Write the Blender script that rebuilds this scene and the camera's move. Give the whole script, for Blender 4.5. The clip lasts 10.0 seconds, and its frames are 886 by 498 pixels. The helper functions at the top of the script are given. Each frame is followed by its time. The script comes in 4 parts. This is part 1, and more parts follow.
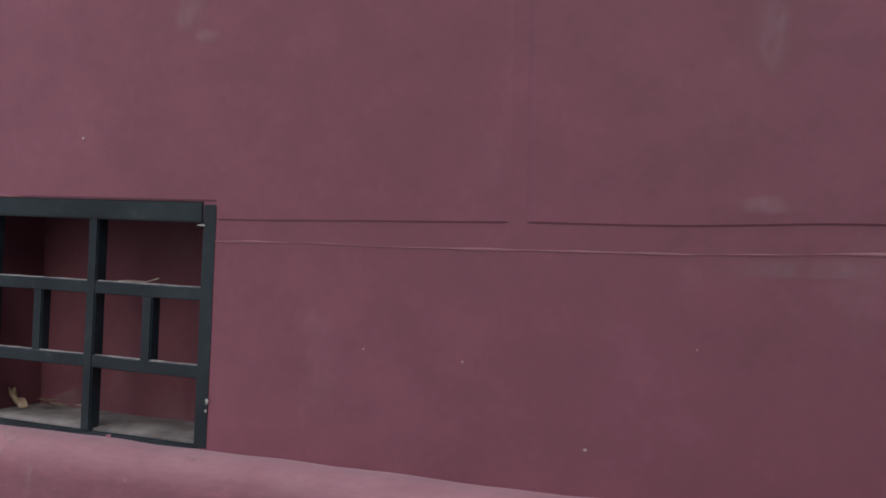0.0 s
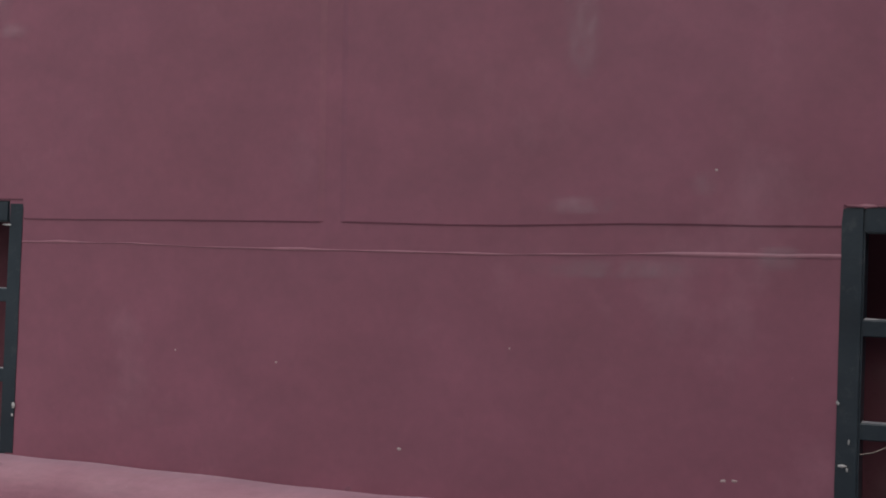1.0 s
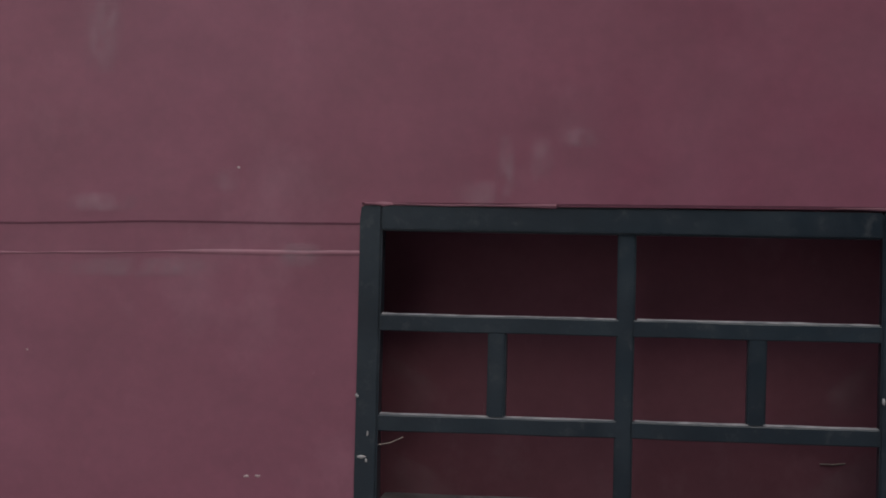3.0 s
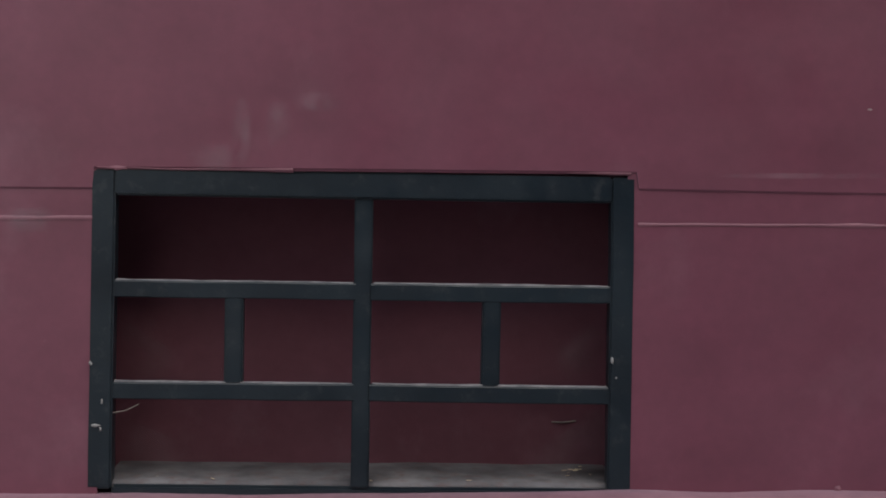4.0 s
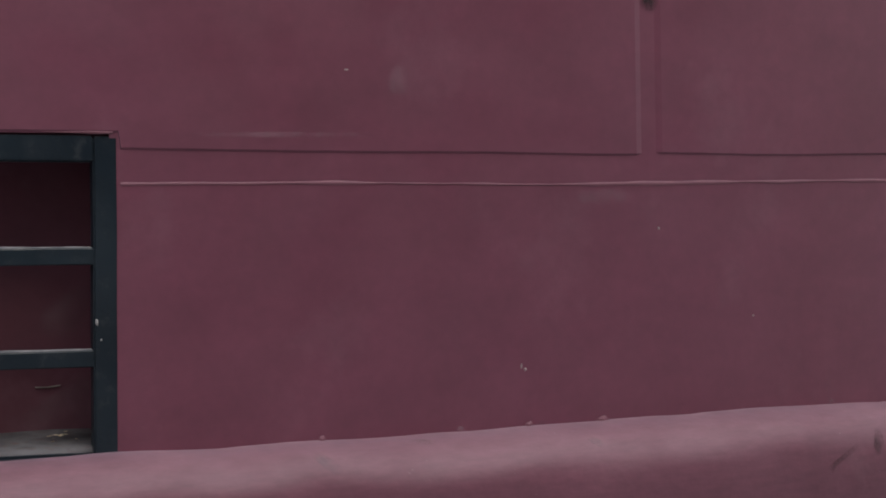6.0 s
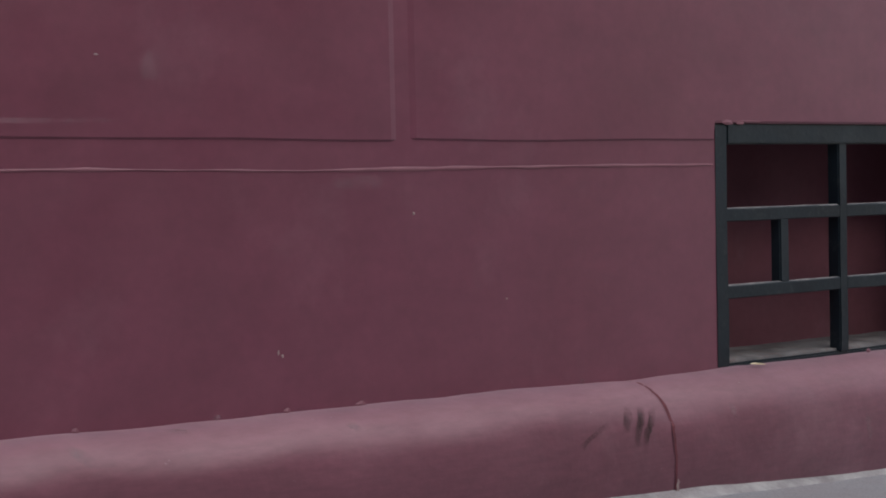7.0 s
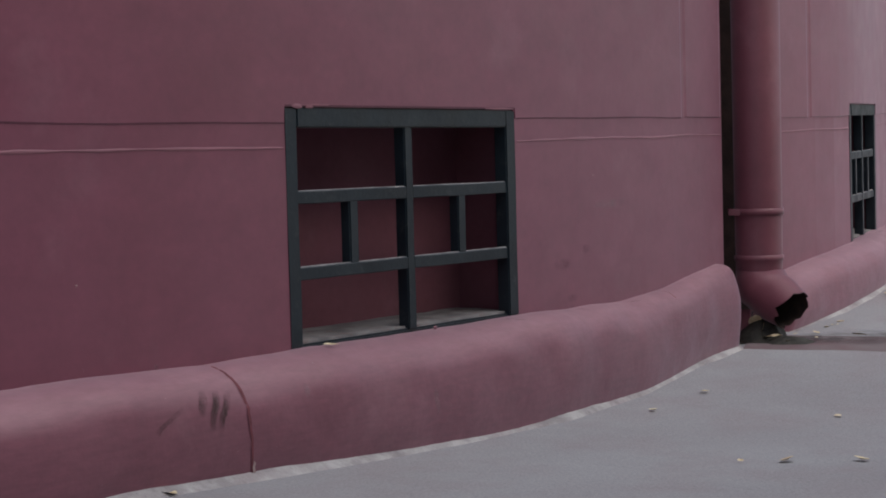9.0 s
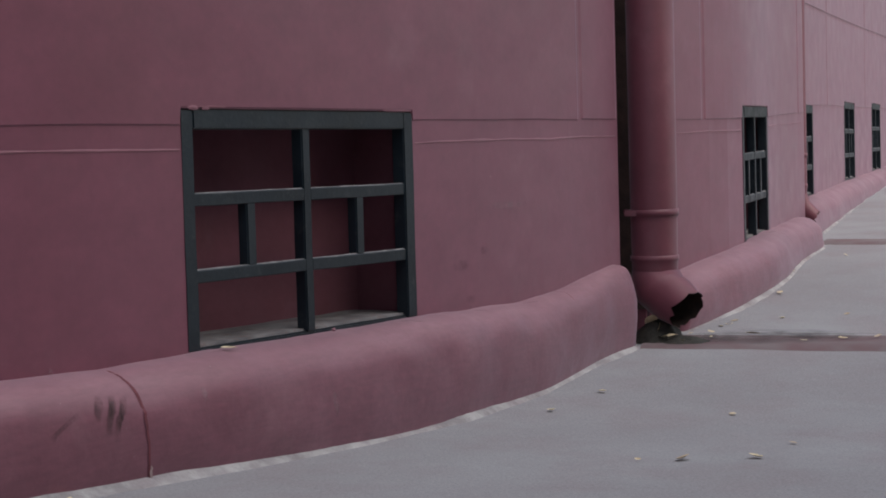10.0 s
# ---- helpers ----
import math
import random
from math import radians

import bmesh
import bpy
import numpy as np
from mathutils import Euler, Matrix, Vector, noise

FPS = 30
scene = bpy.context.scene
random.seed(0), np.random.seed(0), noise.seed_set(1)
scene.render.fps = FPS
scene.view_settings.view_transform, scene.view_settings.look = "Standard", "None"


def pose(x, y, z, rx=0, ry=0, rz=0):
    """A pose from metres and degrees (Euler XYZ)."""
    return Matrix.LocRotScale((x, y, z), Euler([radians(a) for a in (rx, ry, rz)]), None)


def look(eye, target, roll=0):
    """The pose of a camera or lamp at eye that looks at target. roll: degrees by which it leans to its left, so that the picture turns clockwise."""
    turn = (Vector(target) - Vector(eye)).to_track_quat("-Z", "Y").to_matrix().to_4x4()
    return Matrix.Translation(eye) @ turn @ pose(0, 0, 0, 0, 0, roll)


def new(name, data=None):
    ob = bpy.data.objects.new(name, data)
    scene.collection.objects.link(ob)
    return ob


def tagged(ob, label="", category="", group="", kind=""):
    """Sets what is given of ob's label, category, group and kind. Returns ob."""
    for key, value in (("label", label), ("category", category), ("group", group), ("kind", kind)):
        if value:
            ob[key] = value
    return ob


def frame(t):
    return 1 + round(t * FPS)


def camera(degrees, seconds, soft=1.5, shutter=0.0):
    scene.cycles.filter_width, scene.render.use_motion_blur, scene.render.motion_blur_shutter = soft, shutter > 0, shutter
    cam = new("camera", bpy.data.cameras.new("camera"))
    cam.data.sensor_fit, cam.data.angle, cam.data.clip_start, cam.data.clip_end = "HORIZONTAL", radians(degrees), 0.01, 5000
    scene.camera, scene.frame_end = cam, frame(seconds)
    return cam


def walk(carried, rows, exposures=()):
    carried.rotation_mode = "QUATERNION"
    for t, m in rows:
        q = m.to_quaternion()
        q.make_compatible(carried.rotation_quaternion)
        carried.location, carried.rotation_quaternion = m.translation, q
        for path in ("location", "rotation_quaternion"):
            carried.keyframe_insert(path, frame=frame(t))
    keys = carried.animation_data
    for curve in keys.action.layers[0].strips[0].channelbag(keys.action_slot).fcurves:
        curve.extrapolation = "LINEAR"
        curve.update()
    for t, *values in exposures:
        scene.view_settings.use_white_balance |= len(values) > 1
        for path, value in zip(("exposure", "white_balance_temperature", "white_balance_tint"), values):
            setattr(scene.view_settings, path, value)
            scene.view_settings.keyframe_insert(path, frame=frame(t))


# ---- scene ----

# ---------------------------------------------------------------- camera
cam = camera(30.17, 10.0, soft=1.8)
EYE = Vector((0.0, 0.0, 0.80))


def view(yaw, pitch, roll):
    """A camera that stands at EYE and turns: degrees to the left of +y, up, and lean to the left."""
    a, b = radians(yaw), radians(pitch)
    ahead = Vector((-math.sin(a) * math.cos(b), math.cos(a) * math.cos(b), math.sin(b)))
    return look(EYE, EYE + 10 * ahead, roll)


PAN = [
    (0.0, -0.0, 1.1, 1.01),
    (0.5, -2.8, 1.12, 0.82),
    (1.0, -6.48, 1.19, 0.82),
    (1.5, -10.84, 1.24, 0.74),
    (2.0, -15.13, 1.3, 0.59),
    (3.3, -25.53, 0.97, 0.06),
    (3.5, -27.34, 0.69, -0.04),
    (4.0, -32.15, -0.01, -0.18),
    (4.5, -36.59, -0.23, -0.41),
    (5.0, -41.45, -0.49, -0.47),
    (5.5, -45.23, -1.15, -0.97),
    (6.0, -49.97, -1.64, -1.04),
    (6.2, -51.88, -1.81, -1.15),
    (7.3, -60.86, -2.48, -1.39),
    (7.5, -62.56, -2.62, -1.44),
    (8.0, -66.81, -2.9, -1.58),
    (8.5, -70.38, -3.12, -1.55),
    (9.0, -73.27, -3.26, -1.61),
    (9.5, -75.62, -3.3, -1.61),
    (10.0, -76.82, -3.3, -1.67),
]
walk(cam, [(t, view(y, p, r)) for t, y, p, r in PAN])

# ---------------------------------------------------------------- light
world = bpy.data.worlds.new("sky")
scene.world = world
world.use_nodes = True
wn = world.node_tree
sky = wn.nodes.new("ShaderNodeTexSky")
sky.sky_type = "NISHITA"
sky.sun_disc = False
sky.sun_elevation = radians(42)
sky.sun_rotation = radians(194)
sky.dust_density = 4.0
soft_sky = wn.nodes.new("ShaderNodeHueSaturation")
soft_sky.inputs["Saturation"].default_value = 0.75
wn.links.new(sky.outputs[0], soft_sky.inputs["Color"])
wn.links.new(soft_sky.outputs[0], wn.nodes["Background"].inputs[0])
wn.nodes["Background"].inputs[1].default_value = 0.141

sun_data = bpy.data.lights.new("sun", "SUN")
sun_data.energy = 1.48
sun_data.angle = radians(65)
sun_data.color = (0.97, 0.98, 1.0)
sun = new("sun", sun_data)
sun.matrix_world = look((-1.0, -3.2, 12), (0, 0, 0))
scene.view_settings.exposure = 0.0


# ---------------------------------------------------------------- materials
class Mat:
    """A node material with short ways to add texture."""

    def __init__(self, name, color, rough=0.6, metal=0.0):
        self.m = bpy.data.materials.new(name)
        self.m.use_nodes = True
        self.t = self.m.node_tree
        self.b = self.t.nodes["Principled BSDF"]
        self.b.inputs["Base Color"].default_value = (*color, 1)
        self.b.inputs["Roughness"].default_value = rough
        self.b.inputs["Metallic"].default_value = metal
        geo = self.t.nodes.new("ShaderNodeNewGeometry")
        self.pos = geo.outputs["Position"]

    def node(self, kind, **inputs):
        n = self.t.nodes.new(kind)
        for k, v in inputs.items():
            s = n.inputs[k.replace("_", " ")]
            if hasattr(v, "links") or hasattr(v, "is_output"):
                self.t.links.new(v, s)
            else:
                s.default_value = v
        return n

    def noise(self, scale, detail=4.0, rough=0.55, stretch=(1, 1, 1), shift=(0, 0, 0)):
        mp = self.node("ShaderNodeMapping", Vector=self.pos, Scale=stretch, Location=shift)
        return self.node("ShaderNodeTexNoise", Vector=mp.outputs[0], Scale=scale, Detail=detail, Roughness=rough).outputs[0]

    def ramp(self, fac, stops):
        n = self.node("ShaderNodeValToRGB", Fac=fac)
        e = n.color_ramp.elements
        while len(e) < len(stops):
            e.new(0.5)
        for el, (p, c) in zip(e, stops):
            el.position = p
            el.color = (*c, 1) if len(c) == 3 else c
        return n.outputs[0]

    def mix(self, fac, a, b, how="MIX"):
        n = self.t.nodes.new("ShaderNodeMix")
        n.data_type, n.blend_type = "RGBA", how
        for s, v in ((n.inputs[0], fac), (n.inputs[6], a), (n.inputs[7], b)):
            if hasattr(v, "is_output"):
                self.t.links.new(v, s)
            elif isinstance(v, tuple):
                s.default_value = (*v, 1)
            else:
                s.default_value = v
        return n.outputs[2]

    def color(self, out):
        self.t.links.new(out, self.b.inputs["Base Color"])

    def rough(self, out):
        self.t.links.new(out, self.b.inputs["Roughness"])

    def bump(self, *layers):
        last = None
        for out, strength, dist in layers:
            n = self.node("ShaderNodeBump", Height=out, Strength=strength, Distance=dist)
            if last:
                self.t.links.new(last, n.inputs["Normal"])
            last = n.outputs[0]
        self.t.links.new(last, self.b.inputs["Normal"])


def grey(v):
    return (v, v, v)


def paint(name, base, pale, dark, rough, worn=0.28, lumps=0.06, dusty=0.3, top_light=0.0):
    """Old oil paint on plaster: patchy, rubbed pale in places, with drips and a fine skin."""
    m = Mat(name, base, rough)
    broad = m.ramp(m.noise(0.9, 3), [(0.35, grey(0)), (0.7, grey(1))])
    c = m.mix(m.mix(1.0, broad, grey(0.55), "MULTIPLY"), base, dark)
    rub = m.ramp(m.noise(3.6, 6, 0.62, (1, 1, 0.8), (3, 1, 7)), [(0.58, grey(0)), (0.80, grey(worn))])
    c = m.mix(rub, c, pale)
    fine = m.ramp(m.noise(38, 4), [(0.3, grey(0.95)), (0.7, grey(1.04))])
    c = m.mix(1.0, c, fine, "MULTIPLY")
    mottle = m.ramp(m.noise(5.5, 5, 0.6, (1, 1, 1.6), (2, 6, 1)), [(0.3, grey(0.90)), (0.7, grey(1.09))])
    c = m.mix(1.0, c, mottle, "MULTIPLY")
    speck = m.ramp(m.noise(21, 5, 0.7, (1, 1, 1), (9, 4, 2)), [(0.735, grey(0)), (0.77, grey(0.5))])
    c = m.mix(speck, c, pale)
    if top_light:
        # paler tone on upward faces: skylight put into the colour, with some dust
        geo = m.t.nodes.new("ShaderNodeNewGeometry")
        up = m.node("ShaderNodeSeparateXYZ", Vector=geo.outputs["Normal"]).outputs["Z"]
        level = m.ramp(up, [(0.25, grey(0)), (0.85, grey(top_light))])
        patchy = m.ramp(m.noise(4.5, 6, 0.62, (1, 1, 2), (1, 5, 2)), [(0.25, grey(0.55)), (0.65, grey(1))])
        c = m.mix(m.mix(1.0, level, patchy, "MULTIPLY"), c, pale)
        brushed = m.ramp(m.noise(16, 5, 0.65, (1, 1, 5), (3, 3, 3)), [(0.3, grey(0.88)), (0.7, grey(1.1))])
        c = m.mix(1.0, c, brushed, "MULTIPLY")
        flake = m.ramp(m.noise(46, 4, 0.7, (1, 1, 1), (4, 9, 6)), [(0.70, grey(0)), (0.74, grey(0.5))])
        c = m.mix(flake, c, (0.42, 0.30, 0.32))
    m.color(c)
    m.rough(m.ramp(m.noise(6, 5), [(0.3, grey(rough - 0.06)), (0.7, grey(rough + 0.1))]))
    m.bump((m.noise(1.6, 3), 0.22, 0.03), (m.noise(9, 4), lumps, 0.008), (m.noise(70, 3), 0.025, 0.002))
    # bluish sheen lobe standing in for sky gloss at grazing angles
    m.b.inputs["Sheen Weight"].default_value = dusty
    m.b.inputs["Sheen Roughness"].default_value = 0.45
    m.b.inputs["Sheen Tint"].default_value = (0.84, 0.87, 1.0, 1)
    return m.m


WALL_PAINT = paint("maroon wall paint", (0.199, 0.062, 0.094), (0.33, 0.17, 0.21), (0.168, 0.050, 0.070), 0.40, dusty=0.26)
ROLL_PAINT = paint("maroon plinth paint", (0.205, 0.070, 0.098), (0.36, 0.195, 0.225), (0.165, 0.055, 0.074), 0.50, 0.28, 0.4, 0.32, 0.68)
PIPE_PAINT = paint("maroon pipe paint", (0.172, 0.050, 0.070), (0.32, 0.16, 0.19), (0.135, 0.038, 0.052), 0.50, 0.35, 0.12, 0.2)
# duller, darker wall paint: the shade of the niches put into its colour
SHADED_NICHE_PAINT = paint("shade-darkened maroon niche paint", (0.135, 0.045, 0.062), (0.21, 0.12, 0.14), (0.105, 0.034, 0.045), 0.85, 0.45, 0.12, 0.0)
LINE_PAINT = paint("pale maroon ridge paint", (0.255, 0.102, 0.131), (0.36, 0.20, 0.225), (0.22, 0.08, 0.104), 0.5)


def steel():
    m = Mat("dark green-blue painted steel", (0.010, 0.018, 0.027), 0.36)
    c = m.mix(m.ramp(m.noise(5, 5), [(0.35, grey(0)), (0.7, grey(1))]), (0.0075, 0.0135, 0.0195), (0.016, 0.026, 0.034))
    chip = m.ramp(m.noise(24, 6, 0.7), [(0.56, grey(0)), (0.72, grey(0.5))])
    c = m.mix(chip, c, (0.062, 0.066, 0.068))
    haze = m.ramp(m.noise(3.2, 5, 0.6, (1, 1, 1), (7, 1, 3)), [(0.45, grey(0)), (0.75, grey(0.4))])
    c = m.mix(haze, c, (0.032, 0.044, 0.052))
    m.color(c)
    m.rough(m.ramp(m.noise(12, 4), [(0.3, grey(0.28)), (0.7, grey(0.5))]))
    m.b.inputs["Specular IOR Level"].default_value = 0.38
    m.bump((m.noise(60, 4), 0.4, 0.002), (m.noise(9, 3), 0.3, 0.006))
    return m.m


def dust():
    m = Mat("dusty grey cement", (0.2, 0.19, 0.18), 0.9)
    c = m.mix(m.ramp(m.noise(9, 6), [(0.35, grey(0)), (0.65, grey(1))]), (0.085, 0.079, 0.082), (0.20, 0.19, 0.192))
    m.color(m.mix(m.ramp(m.noise(40, 5), [(0.5, grey(0)), (0.75, grey(0.6))]), c, (0.14, 0.08, 0.07)))
    m.bump((m.noise(30, 5), 0.6, 0.006),)
    return m.m


def asphalt():
    m = Mat("worn grey asphalt", (0.17, 0.165, 0.16), 0.85)
    big = m.ramp(m.noise(0.8, 5), [(0.35, grey(0)), (0.68, grey(1))])
    c = m.mix(big, (0.268, 0.260, 0.272), (0.332, 0.336, 0.350))
    c = m.mix(m.ramp(m.noise(2.6, 6, 0.6, (1, 1, 1), (5, 2, 0)), [(0.45, grey(0)), (0.72, grey(0.5))]), c, (0.262, 0.215, 0.225))
    grain = m.ramp(m.noise(140, 3), [(0.3, grey(0.84)), (0.7, grey(1.12))])
    c = m.mix(1.0, c, grain, "MULTIPLY")
    pale = m.ramp(m.noise(30, 5, 0.7, (1, 1, 1), (1, 8, 0)), [(0.68, grey(0)), (0.74, grey(0.5))])
    c = m.mix(pale, c, (0.42, 0.38, 0.36))
    m.color(c)
    m.bump((m.noise(120, 4), 0.5, 0.004), (m.noise(6, 4), 0.3, 0.012))
    return m.m


def plain(name, base, other, rough, scale, bump=0.3):
    m = Mat(name, base, rough)
    m.color(m.mix(m.ramp(m.noise(scale, 5), [(0.35, grey(0)), (0.65, grey(1))]), base, other))
    m.bump((m.noise(scale * 3, 4), bump, 0.003),)
    return m.m


def smear(name, base, strength, scale, faded=True):
    """A thin, broken film: scuffs, lime and soot that let the paint show through."""
    m = Mat(name, base, 0.8)
    see = m.node("ShaderNodeBsdfTransparent")
    fac = m.ramp(m.noise(scale, 6, 0.65, (1, 1, 0.5)), [(0.36 if faded else 0.22, grey(0)), (0.66 if faded else 0.5, grey(strength))])
    gen = m.t.nodes.new("ShaderNodeTexCoord")
    far = m.node("ShaderNodeVectorMath")
    far.operation = "DISTANCE"
    m.t.links.new(gen.outputs["Generated"], far.inputs[0])
    far.inputs[1].default_value = (0.5, 0.5, 0.5)
    fade = m.ramp(far.outputs["Value"], [(0.28, grey(1)), (0.68, grey(0))])
    if faded:
        fac = m.mix(1.0, fac, fade, "MULTIPLY")
    mixer = m.node("ShaderNodeMixShader", Fac=fac)
    m.t.links.new(see.outputs[0], mixer.inputs[1])
    m.t.links.new(m.b.outputs[0], mixer.inputs[2])
    m.t.links.new(mixer.outputs[0], m.t.nodes["Material Output"].inputs[0])
    return m.m


STEEL, DUST, ASPHALT = steel(), dust(), asphalt()
def joint():
    m = Mat("pale cement joint", (0.3, 0.28, 0.28), 0.9)
    c = m.mix(m.ramp(m.noise(9, 6, 0.65), [(0.38, grey(0)), (0.62, grey(1))]), (0.27, 0.25, 0.255), (0.45, 0.435, 0.435))
    c = m.mix(m.ramp(m.noise(3.5, 5, 0.6, (1, 1, 1), (4, 4, 4)), [(0.52, grey(0)), (0.72, grey(0.5))]), c, (0.22, 0.15, 0.165))
    m.color(c)
    m.bump((m.noise(45, 5), 0.7, 0.006), (m.noise(12, 4), 0.4, 0.008))
    return m.m


LIME = joint()
DRAIN = plain("reddish dirt-stained concrete", (0.165, 0.105, 0.112), (0.19, 0.155, 0.16), 0.8, 7)
PATCH = plain("dark damp asphalt", (0.085, 0.08, 0.078), (0.12, 0.11, 0.11), 0.7, 12)
LEAF = plain("dry yellow leaf", (0.72, 0.63, 0.44), (0.58, 0.45, 0.27), 0.7, 60)
DRY = plain("dry pale brown leaf", (0.60, 0.50, 0.37), (0.42, 0.31, 0.21), 0.8, 50)
MUD_SHADE = plain("dark wet silt and leaf mould", (0.018, 0.017, 0.014), (0.050, 0.046, 0.036), 0.8, 34, 1.0)
SILT = smear("dark wet silt", (0.06, 0.055, 0.055), 0.65, 9)
SOOT = smear("black rubber scuff", (0.025, 0.02, 0.02), 0.9, 30)
TYRE = smear("black rubber stroke", (0.055, 0.034, 0.032), 0.68, 26, True)
GRIME = smear("thin dark grime", (0.075, 0.035, 0.045), 0.26, 34)
WEB = smear("dusty cobweb", (0.34, 0.31, 0.31), 0.15, 16)
SCRAPE = smear("scraped pale plaster", (0.42, 0.31, 0.33), 0.38, 34)
CHALK = smear("pale rubbed film", (0.42, 0.30, 0.33), 0.27, 26)
# pale tone for dust and for the bright line along bar tops
BAR_DUST_GLINT = plain("pale dust and bar-top glint", (0.26, 0.245, 0.25), (0.14, 0.135, 0.14), 0.95, 26)
CHIP = plain("chipped pale plaster", (0.43, 0.34, 0.33), (0.32, 0.22, 0.22), 0.9, 60)
BARE = plain("bare pale primer", (0.40, 0.39, 0.375), (0.24, 0.23, 0.22), 0.8, 80)
STRAW = plain("grey dry straw", (0.30, 0.26, 0.22), (0.20, 0.17, 0.15), 0.8, 60)
# near-black colour that puts the slot's shade, and its dirt, on a sheet
SLOT_SHADE = plain("near-black slot shade and dirt", (0.022, 0.014, 0.013), (0.050, 0.030, 0.027), 0.9, 14, 0.8)
CRACK = plain("dark red crack", (0.19, 0.048, 0.062), (0.13, 0.036, 0.046), 0.8, 30)
INSIDE = plain("near-black brown pipe inside", (0.03, 0.02, 0.018), (0.05, 0.028, 0.02), 0.9, 30)


# ---------------------------------------------------------------- plan
def spline(points):
    """A natural cubic through (x, y) points, as a function."""
    xs, ys = [np.array(v, float) for v in zip(*points)]
    n, h = len(xs), np.diff(xs)
    a, b = np.eye(n), np.zeros(n)
    for i in range(1, n - 1):
        a[i, i - 1:i + 2] = h[i - 1], 2 * (h[i - 1] + h[i]), h[i]
        b[i] = 6 * ((ys[i + 1] - ys[i]) / h[i] - (ys[i] - ys[i - 1]) / h[i - 1])
    m = np.linalg.solve(a, b)

    def f(x):
        i = int(min(max(np.searchsorted(xs, x) - 1, 0), n - 2))
        d, e, s = xs[i + 1] - x, x - xs[i], h[i]
        return float(m[i] * d**3 / 6 / s + m[i + 1] * e**3 / 6 / s + (ys[i] / s - m[i] * s / 6) * d + (ys[i + 1] / s - m[i + 1] * s / 6) * e)

    return f


# The bowed front (its line in plan, its plinth's top edge) and the ground's height along it.
FRONT = spline([(-4.5, 7.05), (-2.6, 5.66), (-0.6, 4.29), (1.15, 3.16), (2.09, 2.61), (4.04, 1.645), (5.01, 1.26), (6.45, 0.797), (7.4, 0.56)])
MIDDLE = spline([(6.0, 1.04), (6.5, 0.895), (7.2, 0.665), (8.07, 0.39), (8.85, 0.295), (10.05, 0.125)])
REAR = spline([(9.6, 0.305), (11.6, 0.083), (14.2, -0.19), (16.5, -0.46), (24.0, -1.35)])
LEDGE = spline([(-4.5, 0.39), (-1.2, 0.362), (0.0, 0.330), (2.2, 0.306), (4.0, 0.296), (5.4, 0.286), (5.95, 0.302), (6.35, 0.350), (7.2, 0.300), (8.05, 0.330), (8.8, 0.352), (10.05, 0.385)])
LEDGE_MIDDLE = spline([(6.9, 0.20), (7.2, 0.252), (7.6, 0.296), (8.05, 0.331), (8.8, 0.352), (10.05, 0.385)])
LEDGE_REAR = spline([(9.6, 0.42), (11.6, 0.452), (14.2, 0.488), (16.5, 0.52), (24.0, 0.62)])
GROUND = spline([(-8.0, 0.06), (0.0, 0.04), (3.5, 0.02), (5.0, -0.038), (5.6, -0.022), (6.3, 0.024), (7.0, 0.016), (7.8, 0.085), (9.75, 0.19), (14.0, 0.33), (24.0, 0.50), (40.0, 0.60)])


def ground_z(x):
    return GROUND(min(max(x, -8.0), 40.0))


def side(f, x):
    """The unit normal of a front line, towards the street, and the unit way along it."""
    d = (f(x + 0.01) - f(x - 0.01)) / 0.02
    k = math.hypot(1, d)
    return Vector((d / k, -1 / k, 0)), Vector((1 / k, d / k, 0))


def at(f, x, out, z):
    n, _ = side(f, x)
    return Vector((x, f(x), z)) + n * out


# ---------------------------------------------------------------- making
def mesh_of(name, verts, faces, mat, smooth=False):
    me = bpy.data.meshes.new(name)
    me.from_pydata([tuple(v) for v in verts], [], faces)
    me.materials.append(mat)
    me.update()
    if smooth:
        me.polygons.foreach_set("use_smooth", [True] * len(me.polygons))
    return me


def empty(name, m=None):
    ob = new(name)
    if m is not None:
        ob.matrix_world = m
    return ob


def part(name, bm, material, parent, label="", smooth=False):
    me = bpy.data.meshes.new(name)
    bm.normal_update()
    bm.to_mesh(me)
    bm.free()
    me.materials.append(material)
    if smooth:
        me.polygons.foreach_set("use_smooth", [True] * len(me.polygons))
    ob = new(name, me)
    ob.parent = parent
    if label:
        tagged(ob, label)
    return ob


def hang(name, me, parent, label=""):
    ob = new(name, me)
    ob.parent = parent
    if label:
        tagged(ob, label)
    return ob


def box(x0, x1, y0, y1, z0, z1, bevel=0.003, jitter=0.0, rnd=random.Random(4), cuts=0):
    bm = bmesh.new()
    bmesh.ops.create_cube(bm, size=1)
    for v in bm.verts:
        v.co = Vector((x0 if v.co.x < 0 else x1, y0 if v.co.y < 0 else y1, z0 if v.co.z < 0 else z1))
    if cuts:
        long = 0 if x1 - x0 > z1 - z0 else 2
        es = [e for e in bm.edges if abs((e.verts[0].co - e.verts[1].co)[long]) > 1e-6]
        bmesh.ops.subdivide_edges(bm, edges=es, cuts=cuts)
    if bevel:
        bmesh.ops.bevel(bm, geom=[e for e in bm.edges if len(e.link_faces) == 2 and e.calc_face_angle(0) > 0.5], offset=bevel, segments=2, affect="EDGES")
    if jitter:
        for v in bm.verts:
            v.co += noise.noise_vector(v.co * 6 + Vector((x0 * 7, 3, z0 * 5))) * jitter
    return bm


